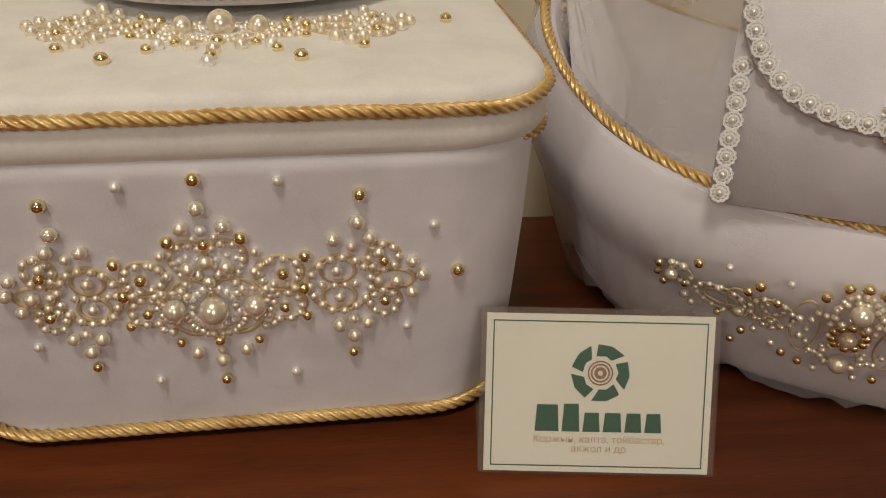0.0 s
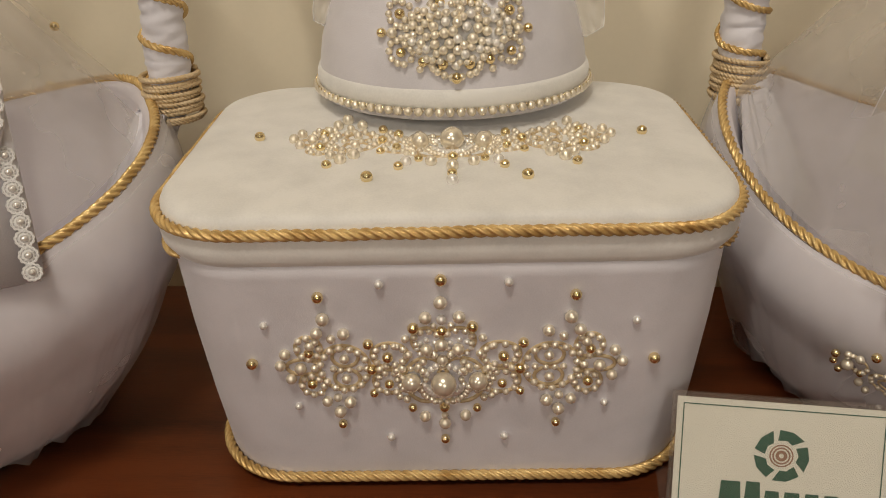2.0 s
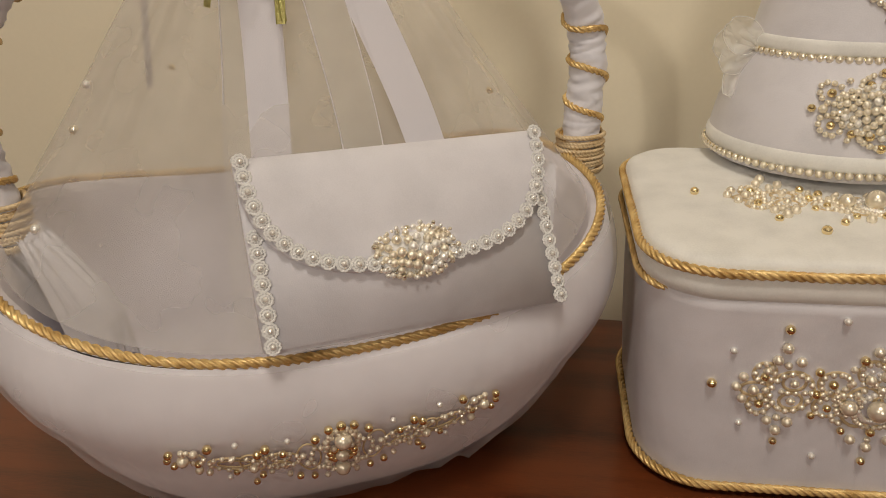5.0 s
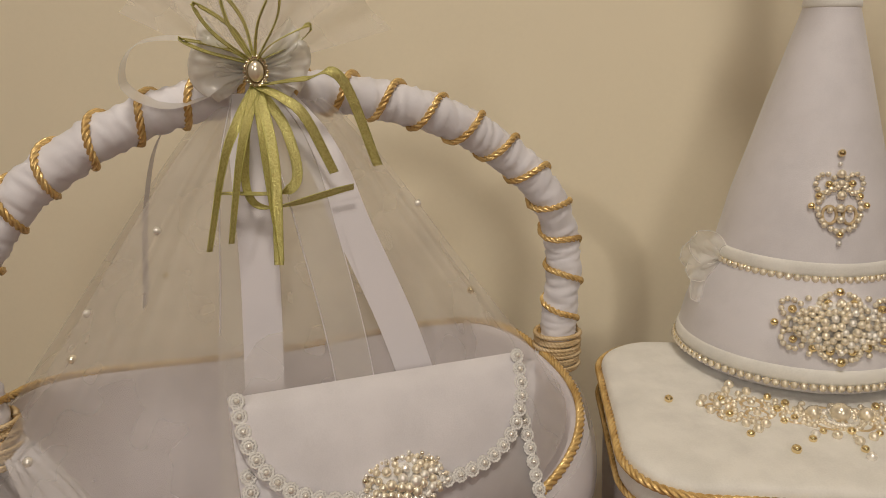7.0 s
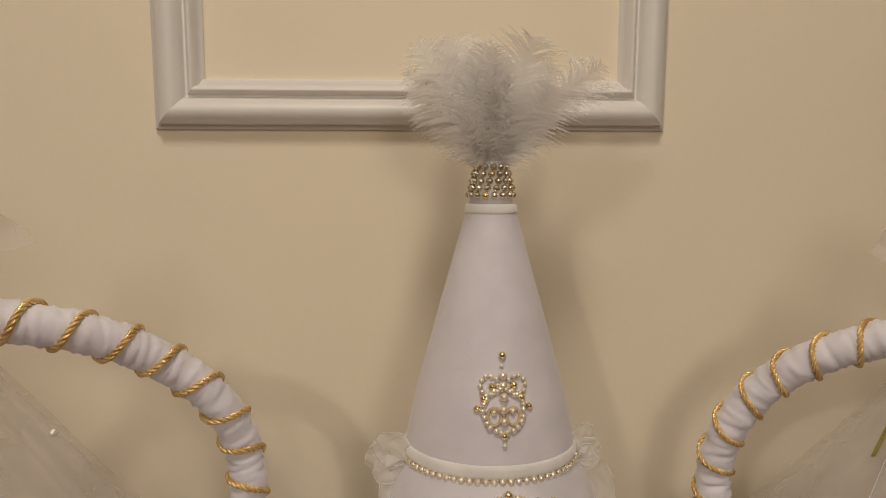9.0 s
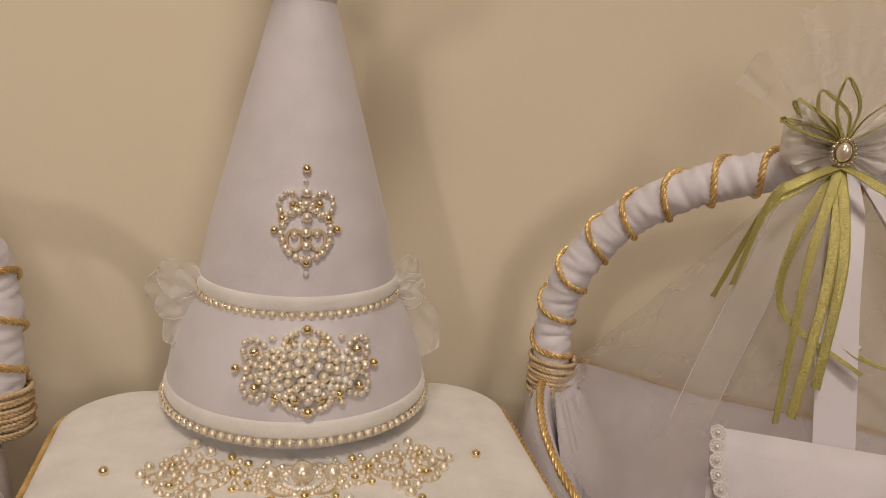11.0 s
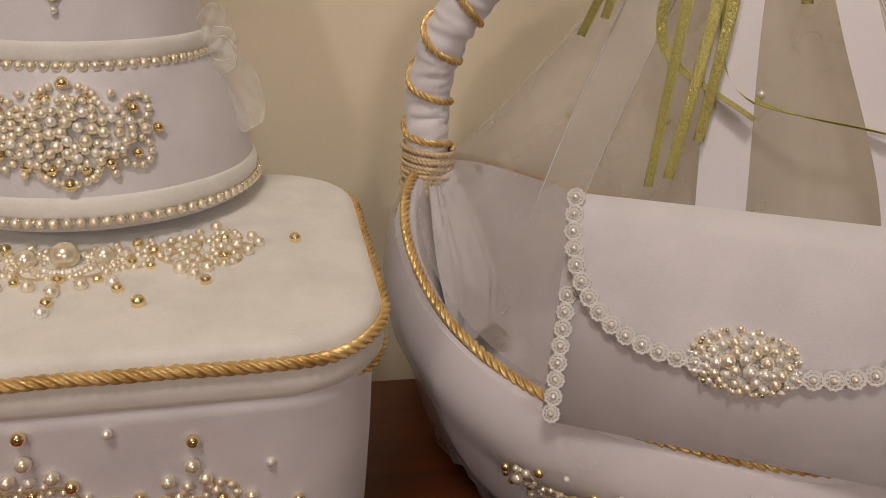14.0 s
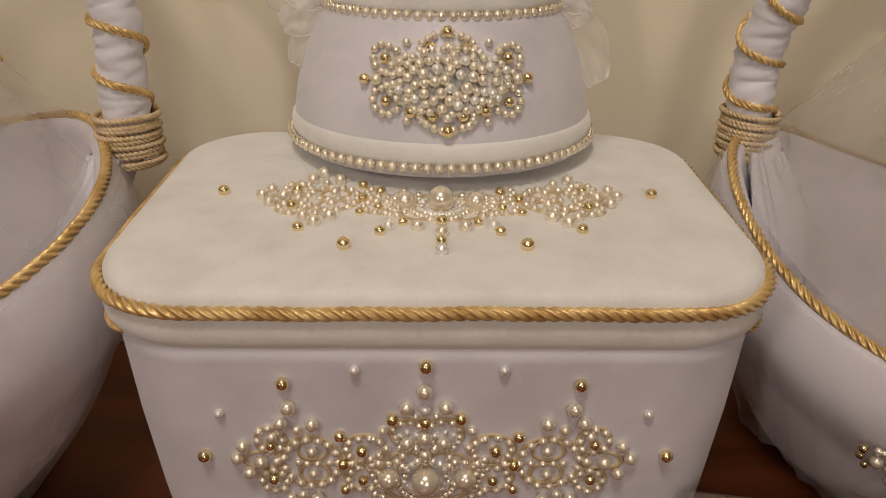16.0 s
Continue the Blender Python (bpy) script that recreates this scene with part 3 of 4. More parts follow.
    rings.append([at(0.82 * 0.030 * math.cos(k / 24 * 2 * math.pi), 0.82 * 0.0165 * math.sin(k / 24 * 2 * math.pi))[0] + back[k][1] * 0.0034 for k in range(24)])
    put("medallion_backing", mesh_of("medallion_backing", *loft(rings), LACE), root, "ivory lace backing of the pearl medallion")
    # small ornament on the cone
    o = oval(0, -0.0085, 0.0155, 0.0155, 22, 0.0021) + [(0, 0.031, 0.0026, "g"), (0, 0.0235, 0.0015, "w"), (0, 0.0165, 0.003, "p"), (0, 0.0095, 0.0027, "p"), (0, 0.0015, 0.0034, "p")]
    o += [(0, -0.0075, 0.003, "p"), (0, -0.0155, 0.0028, "p"), (0, -0.0265, 0.0023, "g"), (0, -0.033, 0.0017, "w")]
    for s in (1, -1):
        o += oval(s * 0.0105, 0.0095, 0.0068, 0.0068, 10, 0.0018) + [(s * 0.008, 0.0095, 0.0024, "g"), (s * 0.0145, 0.0005, 0.0024, "g"), (s * 0.0195, -0.0065, 0.0023, "g"), (s * 0.007, -0.009, 0.0022, "p")]
    at = on(UPPER, 0.130, 0.03)
    sew(root, [(u * 0.9, v * 0.95, r * 0.94, k) for u, v, r, k in o], at)
    sew_threads(root, [[(s * 0.0065 + 0.0045 * math.cos(k / 8 * math.pi), -0.012 + 0.006 * math.sin(k / 8 * math.pi)) for k in range(16)] for s in (1, -1)], at)
    # bead collar under the plume
    for row in range(5):
        n = 16 - row
        for k in range(n):
            a = 2 * math.pi * (k + 0.5 * (row % 2)) / n
            r = 0.0165 - 0.0012 * row
            bead("s" if (k * 7 + row) % 11 else "g", Vector((r * math.cos(a), r * math.sin(a), 0.2675 + 0.0050 * row)), 0.0027, root)
    put("collar_core", mesh_of("collar_core", *turned([(0.260, 0.0165), (0.27, 0.0145), (0.292, 0.009)], 20), VELVET), root)
    rng = random.Random(11)
    for k in range(34):
        a = 2 * math.pi * k / 34 + rng.uniform(-0.2, 0.2)
        tilt = rng.uniform(0.15, 1.3)
        way = Vector((math.cos(a) * tilt, math.sin(a) * tilt * 0.8, 1.15))
        put("feather", mesh_of("feather", *feather((0.004 * math.cos(a), 0.004 * math.sin(a), 0.288), way, rng.uniform(0.075, 0.112), rng.uniform(0.022, 0.036),
                                                    rng.uniform(-0.35, 0.35), 100 + k), FEATHER), root)
    # sheer bows at the side seams
    for s, petals in ((-1, ((0.2, 0.030, 0.024), (0.75, 0.028, 0.022), (-0.5, 0.026, 0.020), (-1.1, 0.036, 0.018))),
                      (1, ((1.25, 0.026, 0.016), (0.55, 0.018, 0.016), (-0.2, 0.016, 0.018), (-1.05, 0.046, 0.028)))):
        for k, (lift, length, width) in enumerate(petals):
            v, f, rim = petal(Vector((s * 0.0635, -0.016, 0.075)), Vector((s * math.cos(lift), -0.12, math.sin(lift))), length, width, 40 + k * 3 + s)
            ob = put("side_bow", mesh_of("side_bow", v, f, HAZE), root, "sheer organza bow loop")
            put("loop_edge", mesh_of("loop_edge", *tube(rim, 0.0003, 4), ORGANZA), ob)


pointed_hat()

# ---- the two baskets ----


class Shape:
    """A boat-shaped oval basket; front is towards -y, the handle's ends at +x and -x."""

    def __init__(self, a, b, e, front, ends, back, power, foot, tuck, bulge):
        self.a, self.b, self.e, self.front, self.ends, self.back, self.power, self.foot, self.tuck, self.bulge = a, b, e, front, ends, back, power, foot, tuck, bulge

    def plan(self, phi, k=1.0, grow=0.0):
        c, s = math.cos(phi), math.sin(phi)
        x = self.a * math.copysign(abs(c) ** (2 / self.e), c)
        y = self.b * math.copysign(abs(s) ** (2 / self.e), s) * (self.bulge if s < 0 else 1)
        d = math.hypot(x, y) or 1
        return Vector((x * k + grow * x / d, y * k + grow * y / d, 0))

    def rim(self, phi):
        c, s = math.cos(phi), math.sin(phi)
        low = self.front + (self.back - self.front) * (0.5 + 0.5 * math.tanh(s * 6))
        return low + (self.ends - low) * abs(c) ** self.power

    def outer(self, phi, s, grow=0.0):
        k = 1 + 0.045 * math.sin(math.pi * min(1, s * 1.9)) - (1 - self.foot) * s ** self.tuck
        p = self.plan(phi, k, grow)
        p.z = self.rim(phi) * (1 - s) + 0.002 * s
        return p

    def inner(self, phi, s):
        p = self.plan(phi, 0.955 - 0.17 * s)
        p.z = self.rim(phi) * (1 - s) + 0.030 * s - 0.001
        return p

    def phi_front(self, x):
        """The angle on the front side at which the rim has this x."""
        lo, hi = -math.pi, 0.0
        for _ in range(40):
            mid = (lo + hi) / 2
            if self.plan(mid).x < x:
                lo = mid
            else:
                hi = mid
        return (lo + hi) / 2


def bow_loop(c, s, reach, rise, wide, seed):
    """One loop of a bow: pinched at the knot, wide and wavy at the fold."""
    def f(i, j):
        u, w = i / 30, j / 16 - 0.5
        out = math.sin(math.pi * u) ** 0.75
        half = wide * (0.20 + 0.80 * out ** 1.3)
        pleat = 0.0028 * math.sin(w * 22 + seed * 1.7) * (1 - 0.6 * out) + 0.0045 * noise.noise((w * 3.5, u * 3, seed * 2.3)) * out
        edge = 0.10 * reach * noise.noise((w * 2.6, seed * 1.3, u))
        x = (reach + edge) * out * (1 - 0.22 * abs(w * 2) ** 2.2)
        y = -0.013 * math.sin(2 * math.pi * u) * out - 0.004
        return c + Vector((s * x, y + pleat, rise * out + w * half + 0.004 * noise.noise((u * 4, w * 2, seed))))
    return grid(f, 31, 17)


def woven(name, strip, parent, label):
    """A thin ribbon with a bound edge along both sides."""
    v, f = strip
    ob = put(name, mesh_of(name, v, f, GREEN), parent, label)
    n = len(v) // 4
    put("ribbon_edge", mesh_of("ribbon_edge", *merge([tube([v[i * 4 + e] for i in range(n)], 0.00033, 4) for e in (0, 3)]), GREEN_EDGE), ob)


def basket(m, shp, handle, seed, tails, straps, loops, veil_beads, shift, lift, wing, extras):
    rng = random.Random(seed)
    root = thing("wedding_basket", "white fabric covered basket with wrapped handle, tulle veil and bow", "basket", m, "baskets on the table")
    N = 144
    ang = [2 * math.pi * j / N for j in range(N)]

    def body(i, j):
        p = shp.outer(ang[j], 1 - i / 24)
        q = noise.noise((p.x * 25, p.y * 25, p.z * 12 + seed))
        d = Vector((p.x, p.y, 0)).normalized()
        return p + d * 0.0016 * q
    wall = grid(body, 25, N, True)
    wall[1].append(tuple(reversed(range(N))))
    put("basket_body", mesh_of("basket_body", *wall, BRIGHT), root, "white satin basket wall")

    def lining(i, j):
        if i == 0:
            return shp.outer(ang[j], 0.0)
        if i <= 16:
            p = shp.inner(ang[j], (i - 1) / 15)
            d = Vector((p.x, p.y, 0)).normalized()
            return p + d * 0.0012 * noise.noise((p.x * 30, p.y * 30, p.z * 8 + seed))
        return shp.plan(ang[j], 0.785 * (1 - (i - 16) / 4)) + Vector((0, 0, 0.029 + 0.0015 * noise.noise((i * 3.1, j * 0.2, seed))))
    put("lining", mesh_of("lining", *grid(lining, 20, N, True), LINING), root, "smooth white lining")

    rim = [shp.plan(a, 0.985) + Vector((0, 0, shp.rim(a) + 0.0012 + 0.0006 * noise.noise((math.cos(a) * 9, math.sin(a) * 9, seed)))) for a in ang]
    put("rim_cord", mesh_of("rim_cord", *cord(rim, 0.0030, True), CORD), root, "twisted gold cord along the rim")

    # tulle skirt over the wall, gathered at the hem
    NS = 432

    def skirt(i, j):
        s = 0.02 + 0.98 * i / 30
        a = 2 * math.pi * j / NS
        c, d = math.cos(a), math.sin(a)
        fold = noise.noise((c * 7, d * 7, seed + 2.0 + s * 0.6)) + 0.6 * noise.noise((c * 13, d * 13, seed + 4.0 + s))
        pleat = 1 - abs(noise.noise((c * 30 + s * 1.5, d * 30, seed + 6.0 + s * 0.7))) * 2
        p = shp.outer(a, min(1.0, s), 0.0022 + 0.004 * s * s + 0.0048 * s * s * fold + 0.0010 * pleat * min(1, s * 2) * (1.2 - s))
        hem = max(0.0, (s - 0.86) / 0.14)
        p += Vector((p.x, p.y, 0)).normalized() * 0.0025 * hem * hem
        p.z = max(0.0015, p.z + 0.010 * hem * abs(noise.noise((c * 8, d * 8, seed + 9.0))) + 0.001)
        return p
    put("tulle_skirt", mesh_of("tulle_skirt", *grid(skirt, 31, NS, True), SKIRT), root, "loose tulle round the basket wall")

    # handle
    hw, z0, top, hw_l, z0_l, turns, grip = handle

    def foot_of(w, z):
        return [Vector((w - 0.034, 0, shp.ends - 0.05)), Vector((w - 0.006, 0, shp.ends))] + [
            Vector((w * (0.985 + 0.015 * k / 4), 0, shp.ends + (z - shp.ends) * (k + 1) / 5)) for k in range(4)]
    arc = []
    for k in range(49):
        a = math.pi * k / 48
        w, z = (hw, z0) if k <= 24 else (hw_l, z0_l)
        arc.append(Vector((w * math.cos(a), 0.002 * math.sin(k * 0.7), z + (top - z) * math.sin(a) ** 0.97)))
    line = resample(foot_of(hw, z0) + arc + [Vector((-p.x, p.y, p.z)) for p in reversed(foot_of(hw_l, z0_l))], 0.0020)
    L = len(line)

    def creased(i, a):
        q = i * 0.0020
        ridge = 1 - abs(noise.noise((q * 150 + 0.45 * math.sin(a + seed), math.cos(a) * 0.5, seed + math.sin(a) * 0.5)))
        return 0.90 + 0.15 * ridge ** 3 + 0.05 * noise.noise((q * 40, math.cos(a + q * 20), seed + math.sin(a + q * 20)))
    put("handle", mesh_of("handle", *tube(line, grip, 28, False, creased), WRAP), root, "arched handle wrapped in creased white cloth")
    fr = frames_along(line)
    a0 = seed * 0.9
    spiral = []
    for i in range(28, L - 28):
        a = a0 + 2 * math.pi * turns * (0.5 - i / L)
        a += 0.5 * math.sin(a)
        spiral.append(line[i] + (fr[i][1] * math.cos(a) + fr[i][2] * math.sin(a)) * (grip + 0.0004))
    put("handle_cord", mesh_of("handle_cord", *cord(spiral, 0.0024), CORD), root, "twisted gold cord spiralling round the handle")
    for s, hw_s in ((1, hw), (-1, hw_l)):
        coil = []
        for k in range(10 * 24 + 1):
            a = 2 * math.pi * k / 24
            h = shp.ends + 0.016 - 0.031 * k / 240
            coil.append(Vector((s * (hw_s - 0.003) + (0.0166 + 0.0012 * math.sin(a * 0.37)) * math.cos(a), 0.0166 * math.sin(a), h + 0.0014 * math.cos(a + seed) + 0.0007 * math.sin(a * 0.43))))
        put("coil", mesh_of("coil", *cord(coil, 0.00185, False, 3, 1.5, 14), JUTE), root, "pale gold cord wound round the handle's end")

        def gather(i, j):
            t, w = i / 14, j / 60 - 0.5
            wide = 0.022 + 0.046 * t ** 0.8
            inward = 0.018 + 0.026 * math.sin(math.pi * 0.5 * min(1.0, t * 1.5)) - 0.030 * max(0.0, t - 0.66) + 0.005 * math.cos(math.pi * 2 * w)
            pleat = 0.0034 * noise.noise((w * 11 + 0.8 * t, t * 0.8, seed)) * (0.5 + t) + 0.0018 * noise.noise((w * 36 + t * 2, t, seed + 3.0)) + 0.0010 * math.sin(w * 70 + t * 4)
            x = hw_s - 0.004 - inward * math.cos(w * 1.9) - pleat - 0.022 * t * t
            return Vector((s * x, w * wide * (1.5 - 0.2 * t), shp.ends - 0.006 - (0.104 + 0.012 * math.sin(w * 9)) * t))
        put("gathered_cloth", mesh_of("gathered_cloth", *grid(gather, 15, 61), WRAP), root, "gathered white cloth inside the handle's end")

    # tulle veil: a front and a back sheet from the top of the handle to the rim
    def sheet(side):
        def f(i, j):
            t, w = i / 22, j / 60 * 2 - 1
            a = math.pi / 2 * side + w * (math.pi / 2 - 0.13) * (-side)
            r = shp.plan(a, 0.94)
            zr = shp.rim(a) + 0.002
            x = r.x * (t ** 0.82) + w * 0.030 * (1 - t)
            y = (0.012 * side) * (1 - t) + r.y * t ** 1.1
            z = (top - 0.004) * (1 - t) + zr * t - 0.012 * math.sin(math.pi * t)
            fold = math.sin(w * 17 + seed) * 0.5 + noise.noise((w * 9, side * 3.0, seed)) * 1.3
            return Vector((x, y + side * 0.0055 * fold * math.sin(math.pi * min(1, t * 1.0)) ** 0.7, z))
        return f
    for side in (-1, 1):
        put("veil", mesh_of("veil", *grid(sheet(side), 23, 61), TULLE), root, "sheer white tulle hanging from the handle")
    for side, i, j, kind, r in veil_beads:
        bead(kind, sheet(side)(i, j) + Vector((0, -0.0012, 0)), r, root)

    # applique on the front
    def front(u, v):
        phi = shp.phi_front(u + shift)
        z = lift + v + (0.013 * (u / 0.09) ** 2 if shp.bulge > 1 else 0)
        zr = shp.rim(phi)
        s = max(0.05, 1 - z / zr)
        p = shp.outer(phi, s, 0.003 + 0.005 * s * s)
        n = (shp.outer(phi, s, 0.02) - shp.outer(phi, s, 0.0)).normalized()
        return p, (n + Vector((0, 0, -0.15))).normalized()
    h = [(0, 21, 5.0, "p"), (0, 0, 4.0, "p"), (0, -20, 4.6, "p"), (-7, 33, 2.4, "g"), (0, 35, 2.6, "g"), (-15, 26, 2.4, "g")]
    h += oval(0, 0, 7.6, 9.0, 6, 2.1, "g", 90, 270) + oval(0, 17, 9.5, 9, 6, 1.8, a0=100, a1=270) + oval(0, -17, 9.5, 8, 6, 1.8, a0=90, a1=260)
    h += [(-42, 22, 2.5, "g"), (-30, 27, 1.6, "w"), (-34, 13, 2.0, "g"), (-47, 16, 2.3, "g"), (-57, 27, 1.7, "w"), (-62, 10, 1.8, "p"), (-71, 24, 2.5, "g")]
    h += oval(-62, 2, 13, 9, 13, 1.4) + oval(-36, 2, 10.5, 11, 13, 1.4) + oval(-36, 6, 5, 4, 6, 1.2) + oval(-37, -6, 5, 4, 6, 1.2) + oval(-82, 10, 5.5, 6.5, 7, 1.4) + oval(0, 21, 8, 9, 5, 1.6, "p", 90, 180) + oval(-14, -2, 5, 16, 10, 1.5)
    h += [(-86, 8, 3.4, "p"), (-93, 13, 2.2, "g"), (-95, 5, 2.0, "g"), (-94, -2, 2.0, "g"), (-80, 4, 1.9, "g"), (-79, 17, 2.2, "p"), (-86, 17, 1.8, "p"), (-82, -6, 2.3, "p"), (-78, -10, 2.0, "p")]
    h += [(-52, -3, 2.6, "p"), (-36, -4, 1.7, "p"), (-44, -14, 1.7, "p"), (-50, -18, 2.0, "g"), (-63, -10, 1.9, "g"), (-34, -20, 1.7, "p"), (-28, -25, 2.1, "g"), (-55, -27, 1.9, "g"), (-19, -28, 2.0, "g"), (-70, -20, 1.5, "w"), (-23, 6, 1.8, "p"), (-22, -8, 1.8, "p"), (-10, -30, 1.7, "p")]
    tall = 0.75 if shp.bulge > 1 else 0.92
    items = [(u / 1000 * wing, v / 1000 * tall, r / 1000, k) for u, v, r, k in both_sides(h)]
    sew(root, items, front)
    lines = []
    for cx, cy, rx, ry in ((-62, 2, 14, 9), (-62, 2, 9, 5), (-36, 2, 11, 11), (-36, 6, 6, 5), (-37, -6, 6, 5), (-82, 10, 6, 7), (-52, 2, 7, 12), (-20, 0, 7, 20)):
        for s in (1, -1):
            lines.append([(s * wing * (cx + rx * math.cos(a / 10 * math.pi)) / 1000, (cy + ry * math.sin(a / 10 * math.pi)) / 1000 * tall) for a in range(20)])
    sew_threads(root, lines, front, radius=0.0006)

    # straps, sheer ribbons
    o = Vector((0.0 + straps[0], -0.024, top + 0.016))
    for kind, x, y, z, bend in straps[1:]:
        end = Vector((x, y, z))
        mid = o.lerp(end, 0.45) + Vector((bend, -0.006, 0.004))
        mat, name, label = (RIBBON, "satin_strap", "white satin ribbon strap") if kind == "satin" else (SHEER_RIBBON, "organza_ribbon", "sheer organza ribbon")
        start = o + Vector((math.copysign(0.006, x - o.x) + (0.010 if x > 0.05 else 0), 0, -0.014))
        wide = 0.0225 if bend < 0.0105 else 0.0165
        v, f = ribbon([start, start.lerp(mid, 0.5) + Vector((bend * 0.4, -0.004, 0)), mid, mid.lerp(end, 0.5) + Vector((bend * 0.3, -0.002, 0)), end], wide, (1, 0, 0.0), 8, lambda q: min(1, 0.55 + q * 3))
        put(name, mesh_of(name, v, f, mat), root, label)
        if kind != "satin":
            n = len(v) // 4
            for e in (0, 3):
                put("ribbon_edge", mesh_of("ribbon_edge", *tube([v[i * 4 + e] for i in range(n)], 0.0004, 4), RIBBON), root)

    # bow, brooch and metallic ribbon
    c = o.copy()
    for s in (1, -1):
        for k, (reach, rise, wide) in enumerate(((0.035, 0.004, 0.034), (0.029, 0.016, 0.024), (0.026, -0.008, 0.022))):
            put("bow_loop", mesh_of("bow_loop", *bow_loop(c + Vector((0, 0.002 * k, 0)), s, reach, rise, wide, seed * 5 + k + (9 if s > 0 else 0)), ORGANZA), root, "crisp white organza bow loop")
    for pts, mat in extras:
        put("loose_ribbon", mesh_of("loose_ribbon", *ribbon([c + Vector(p) for p in pts], 0.016, (0.25, 1, 0.15), 10), mat), root, "loose white ribbon curl behind the bow")
    setting = put("brooch", mesh_of("brooch", *tube([c + Vector((0.0058 * math.cos(k / 12 * math.pi), -0.019, 0.0074 * math.sin(k / 12 * math.pi))) for k in range(24)], 0.0010, 6, True), SILVER), root, "oval pearl brooch in a rhinestone setting")
    pearl = put("brooch_pearl", BALLS["p"][0], setting)
    pearl.location, pearl.scale = c + Vector((0, -0.0195, 0)), (0.0045, 0.0038, 0.0060)
    plate = put("brooch_plate", BALLS["s"][0], setting)
    plate.location, plate.scale = c + Vector((0, -0.0165, 0)), (0.0062, 0.0035, 0.0078)
    for k in range(18):
        a = 2 * math.pi * k / 18
        st = bead("s", c + Vector((0.0064 * math.cos(a), -0.0198, 0.0080 * math.sin(a))), 0.0012, setting)
        st.name = "rhinestone"
    g0 = c + Vector((0, -0.016, 0.004))
    for x, z, w in loops:
        up = g0 + Vector((x, -0.006, z))
        side = Vector((w, 0.0, 0.0))
        pts = [g0, g0.lerp(up, 0.55) - side * 0.7 + Vector((0, -0.004, 0)), up, g0.lerp(up, 0.6) + side + Vector((0, 0.010, 0.0)), g0 + Vector((0.001, 0.006, 0))]
        woven("metallic_loop", ribbon(pts, 0.0052, (0.35, 1, 0.1), 10), root, "olive metallic ribbon loop")
    g1 = c + Vector((0, -0.017, -0.008))
    for x, z, bx, bz, y in tails:
        end = Vector((c.x + x, c.y - 0.012 - 0.46 * (c.z - z) + (0.016 - y) * 0.5, z))
        mid = g1.lerp(end, 0.5) + Vector((bx, -0.010, bz))
        woven("metallic_tail", ribbon([g1, g1.lerp(mid, 0.5) + Vector((bx * 0.25, -0.004, 0.002)), mid, end], 0.0054, (1, 0.25, 0.15), 12, None, 0.9 if bx > 0 else -0.8), root, "olive metallic ribbon tail with a glittering weave")
    # a spray of tulle behind the bow
    for k, (lean, reach, spread) in enumerate(((-0.65, 0.090, 0.9), (0.1, 0.110, 1.0), (0.85, 0.120, 1.0), (0.35, 0.085, 1.3), (-0.2, 0.070, 1.2))):
        def spray(i, j):
            t, w = i / 10, j / 24 - 0.5
            a = math.pi / 2 - lean - w * spread
            d = reach * t * (0.85 + 0.12 * noise.noise((w * 2.5, k * 3.0, seed)))
            return c + Vector((d * math.cos(a), 0.022 + 0.03 * t + 0.005 * k * t + 0.008 * t * noise.noise((w * 7, t * 2, seed + k * 2.0)) + 0.004 * t * math.sin(w * 14 + k), -0.004 + d * math.sin(a)))
        put("tulle_spray", mesh_of("tulle_spray", *grid(spray, 11, 25), TULLE), root, "spray of sheer tulle behind the bow")
    return root


LEFT = pose(-0.380 + 0.007 * 0.891 + 0.014 * 0.454, 0.413 + 0.007 * 0.454 - 0.014 * 0.891, TOP, 0, 0, 27)
RIGHT = pose(0.336 + 0.027 * 0.848 - 0.004 * 0.53, 0.473 - 0.027 * 0.53 - 0.004 * 0.848, TOP, 0, 0, -32)
# beads sewn on the veil: back or front sheet, row, column, kind, radius
LEFT_BEADS = ((-1, 6.25, 8, "w", 0.0025), (1, 11.75, 19, "g", 0.0022), (-1, 11.25, 1.5, "w", 0.0024), (-1, 13.5, 4.5, "p", 0.0029), (1, 21.6, 23.5, "g", 0.0030),
              (-1, 18.75, 6.5, "w", 0.0029), (-1, 6.5, 58.5, "w", 0.0024), (1, 16.25, 58, "g", 0.0030), (1, 21.6, 44.5, "g", 0.0030), (1, 17.75, 15.5, "p", 0.0026))
RIGHT_BEADS = ((1, 21.6, 4.5, "g", 0.0030), (-1, 19, 50, "w", 0.0027), (-1, 8.25, 51, "w", 0.0020), (-1, 7.75, 31, "w", 0.0020), (1, 14.75, 11, "g", 0.0022), (-1, 9.5, 23, "p", 0.0018))
left_shape = Shape(0.197, 0.136, 2.9, 0.137, 0.177, 0.149, 1.5, 0.66, 2.5, 1.154)
right_shape = Shape(0.197, 0.157, 2.1, 0.113, 0.168, 0.112, 2.8, 0.80, 2.2, 1.0)
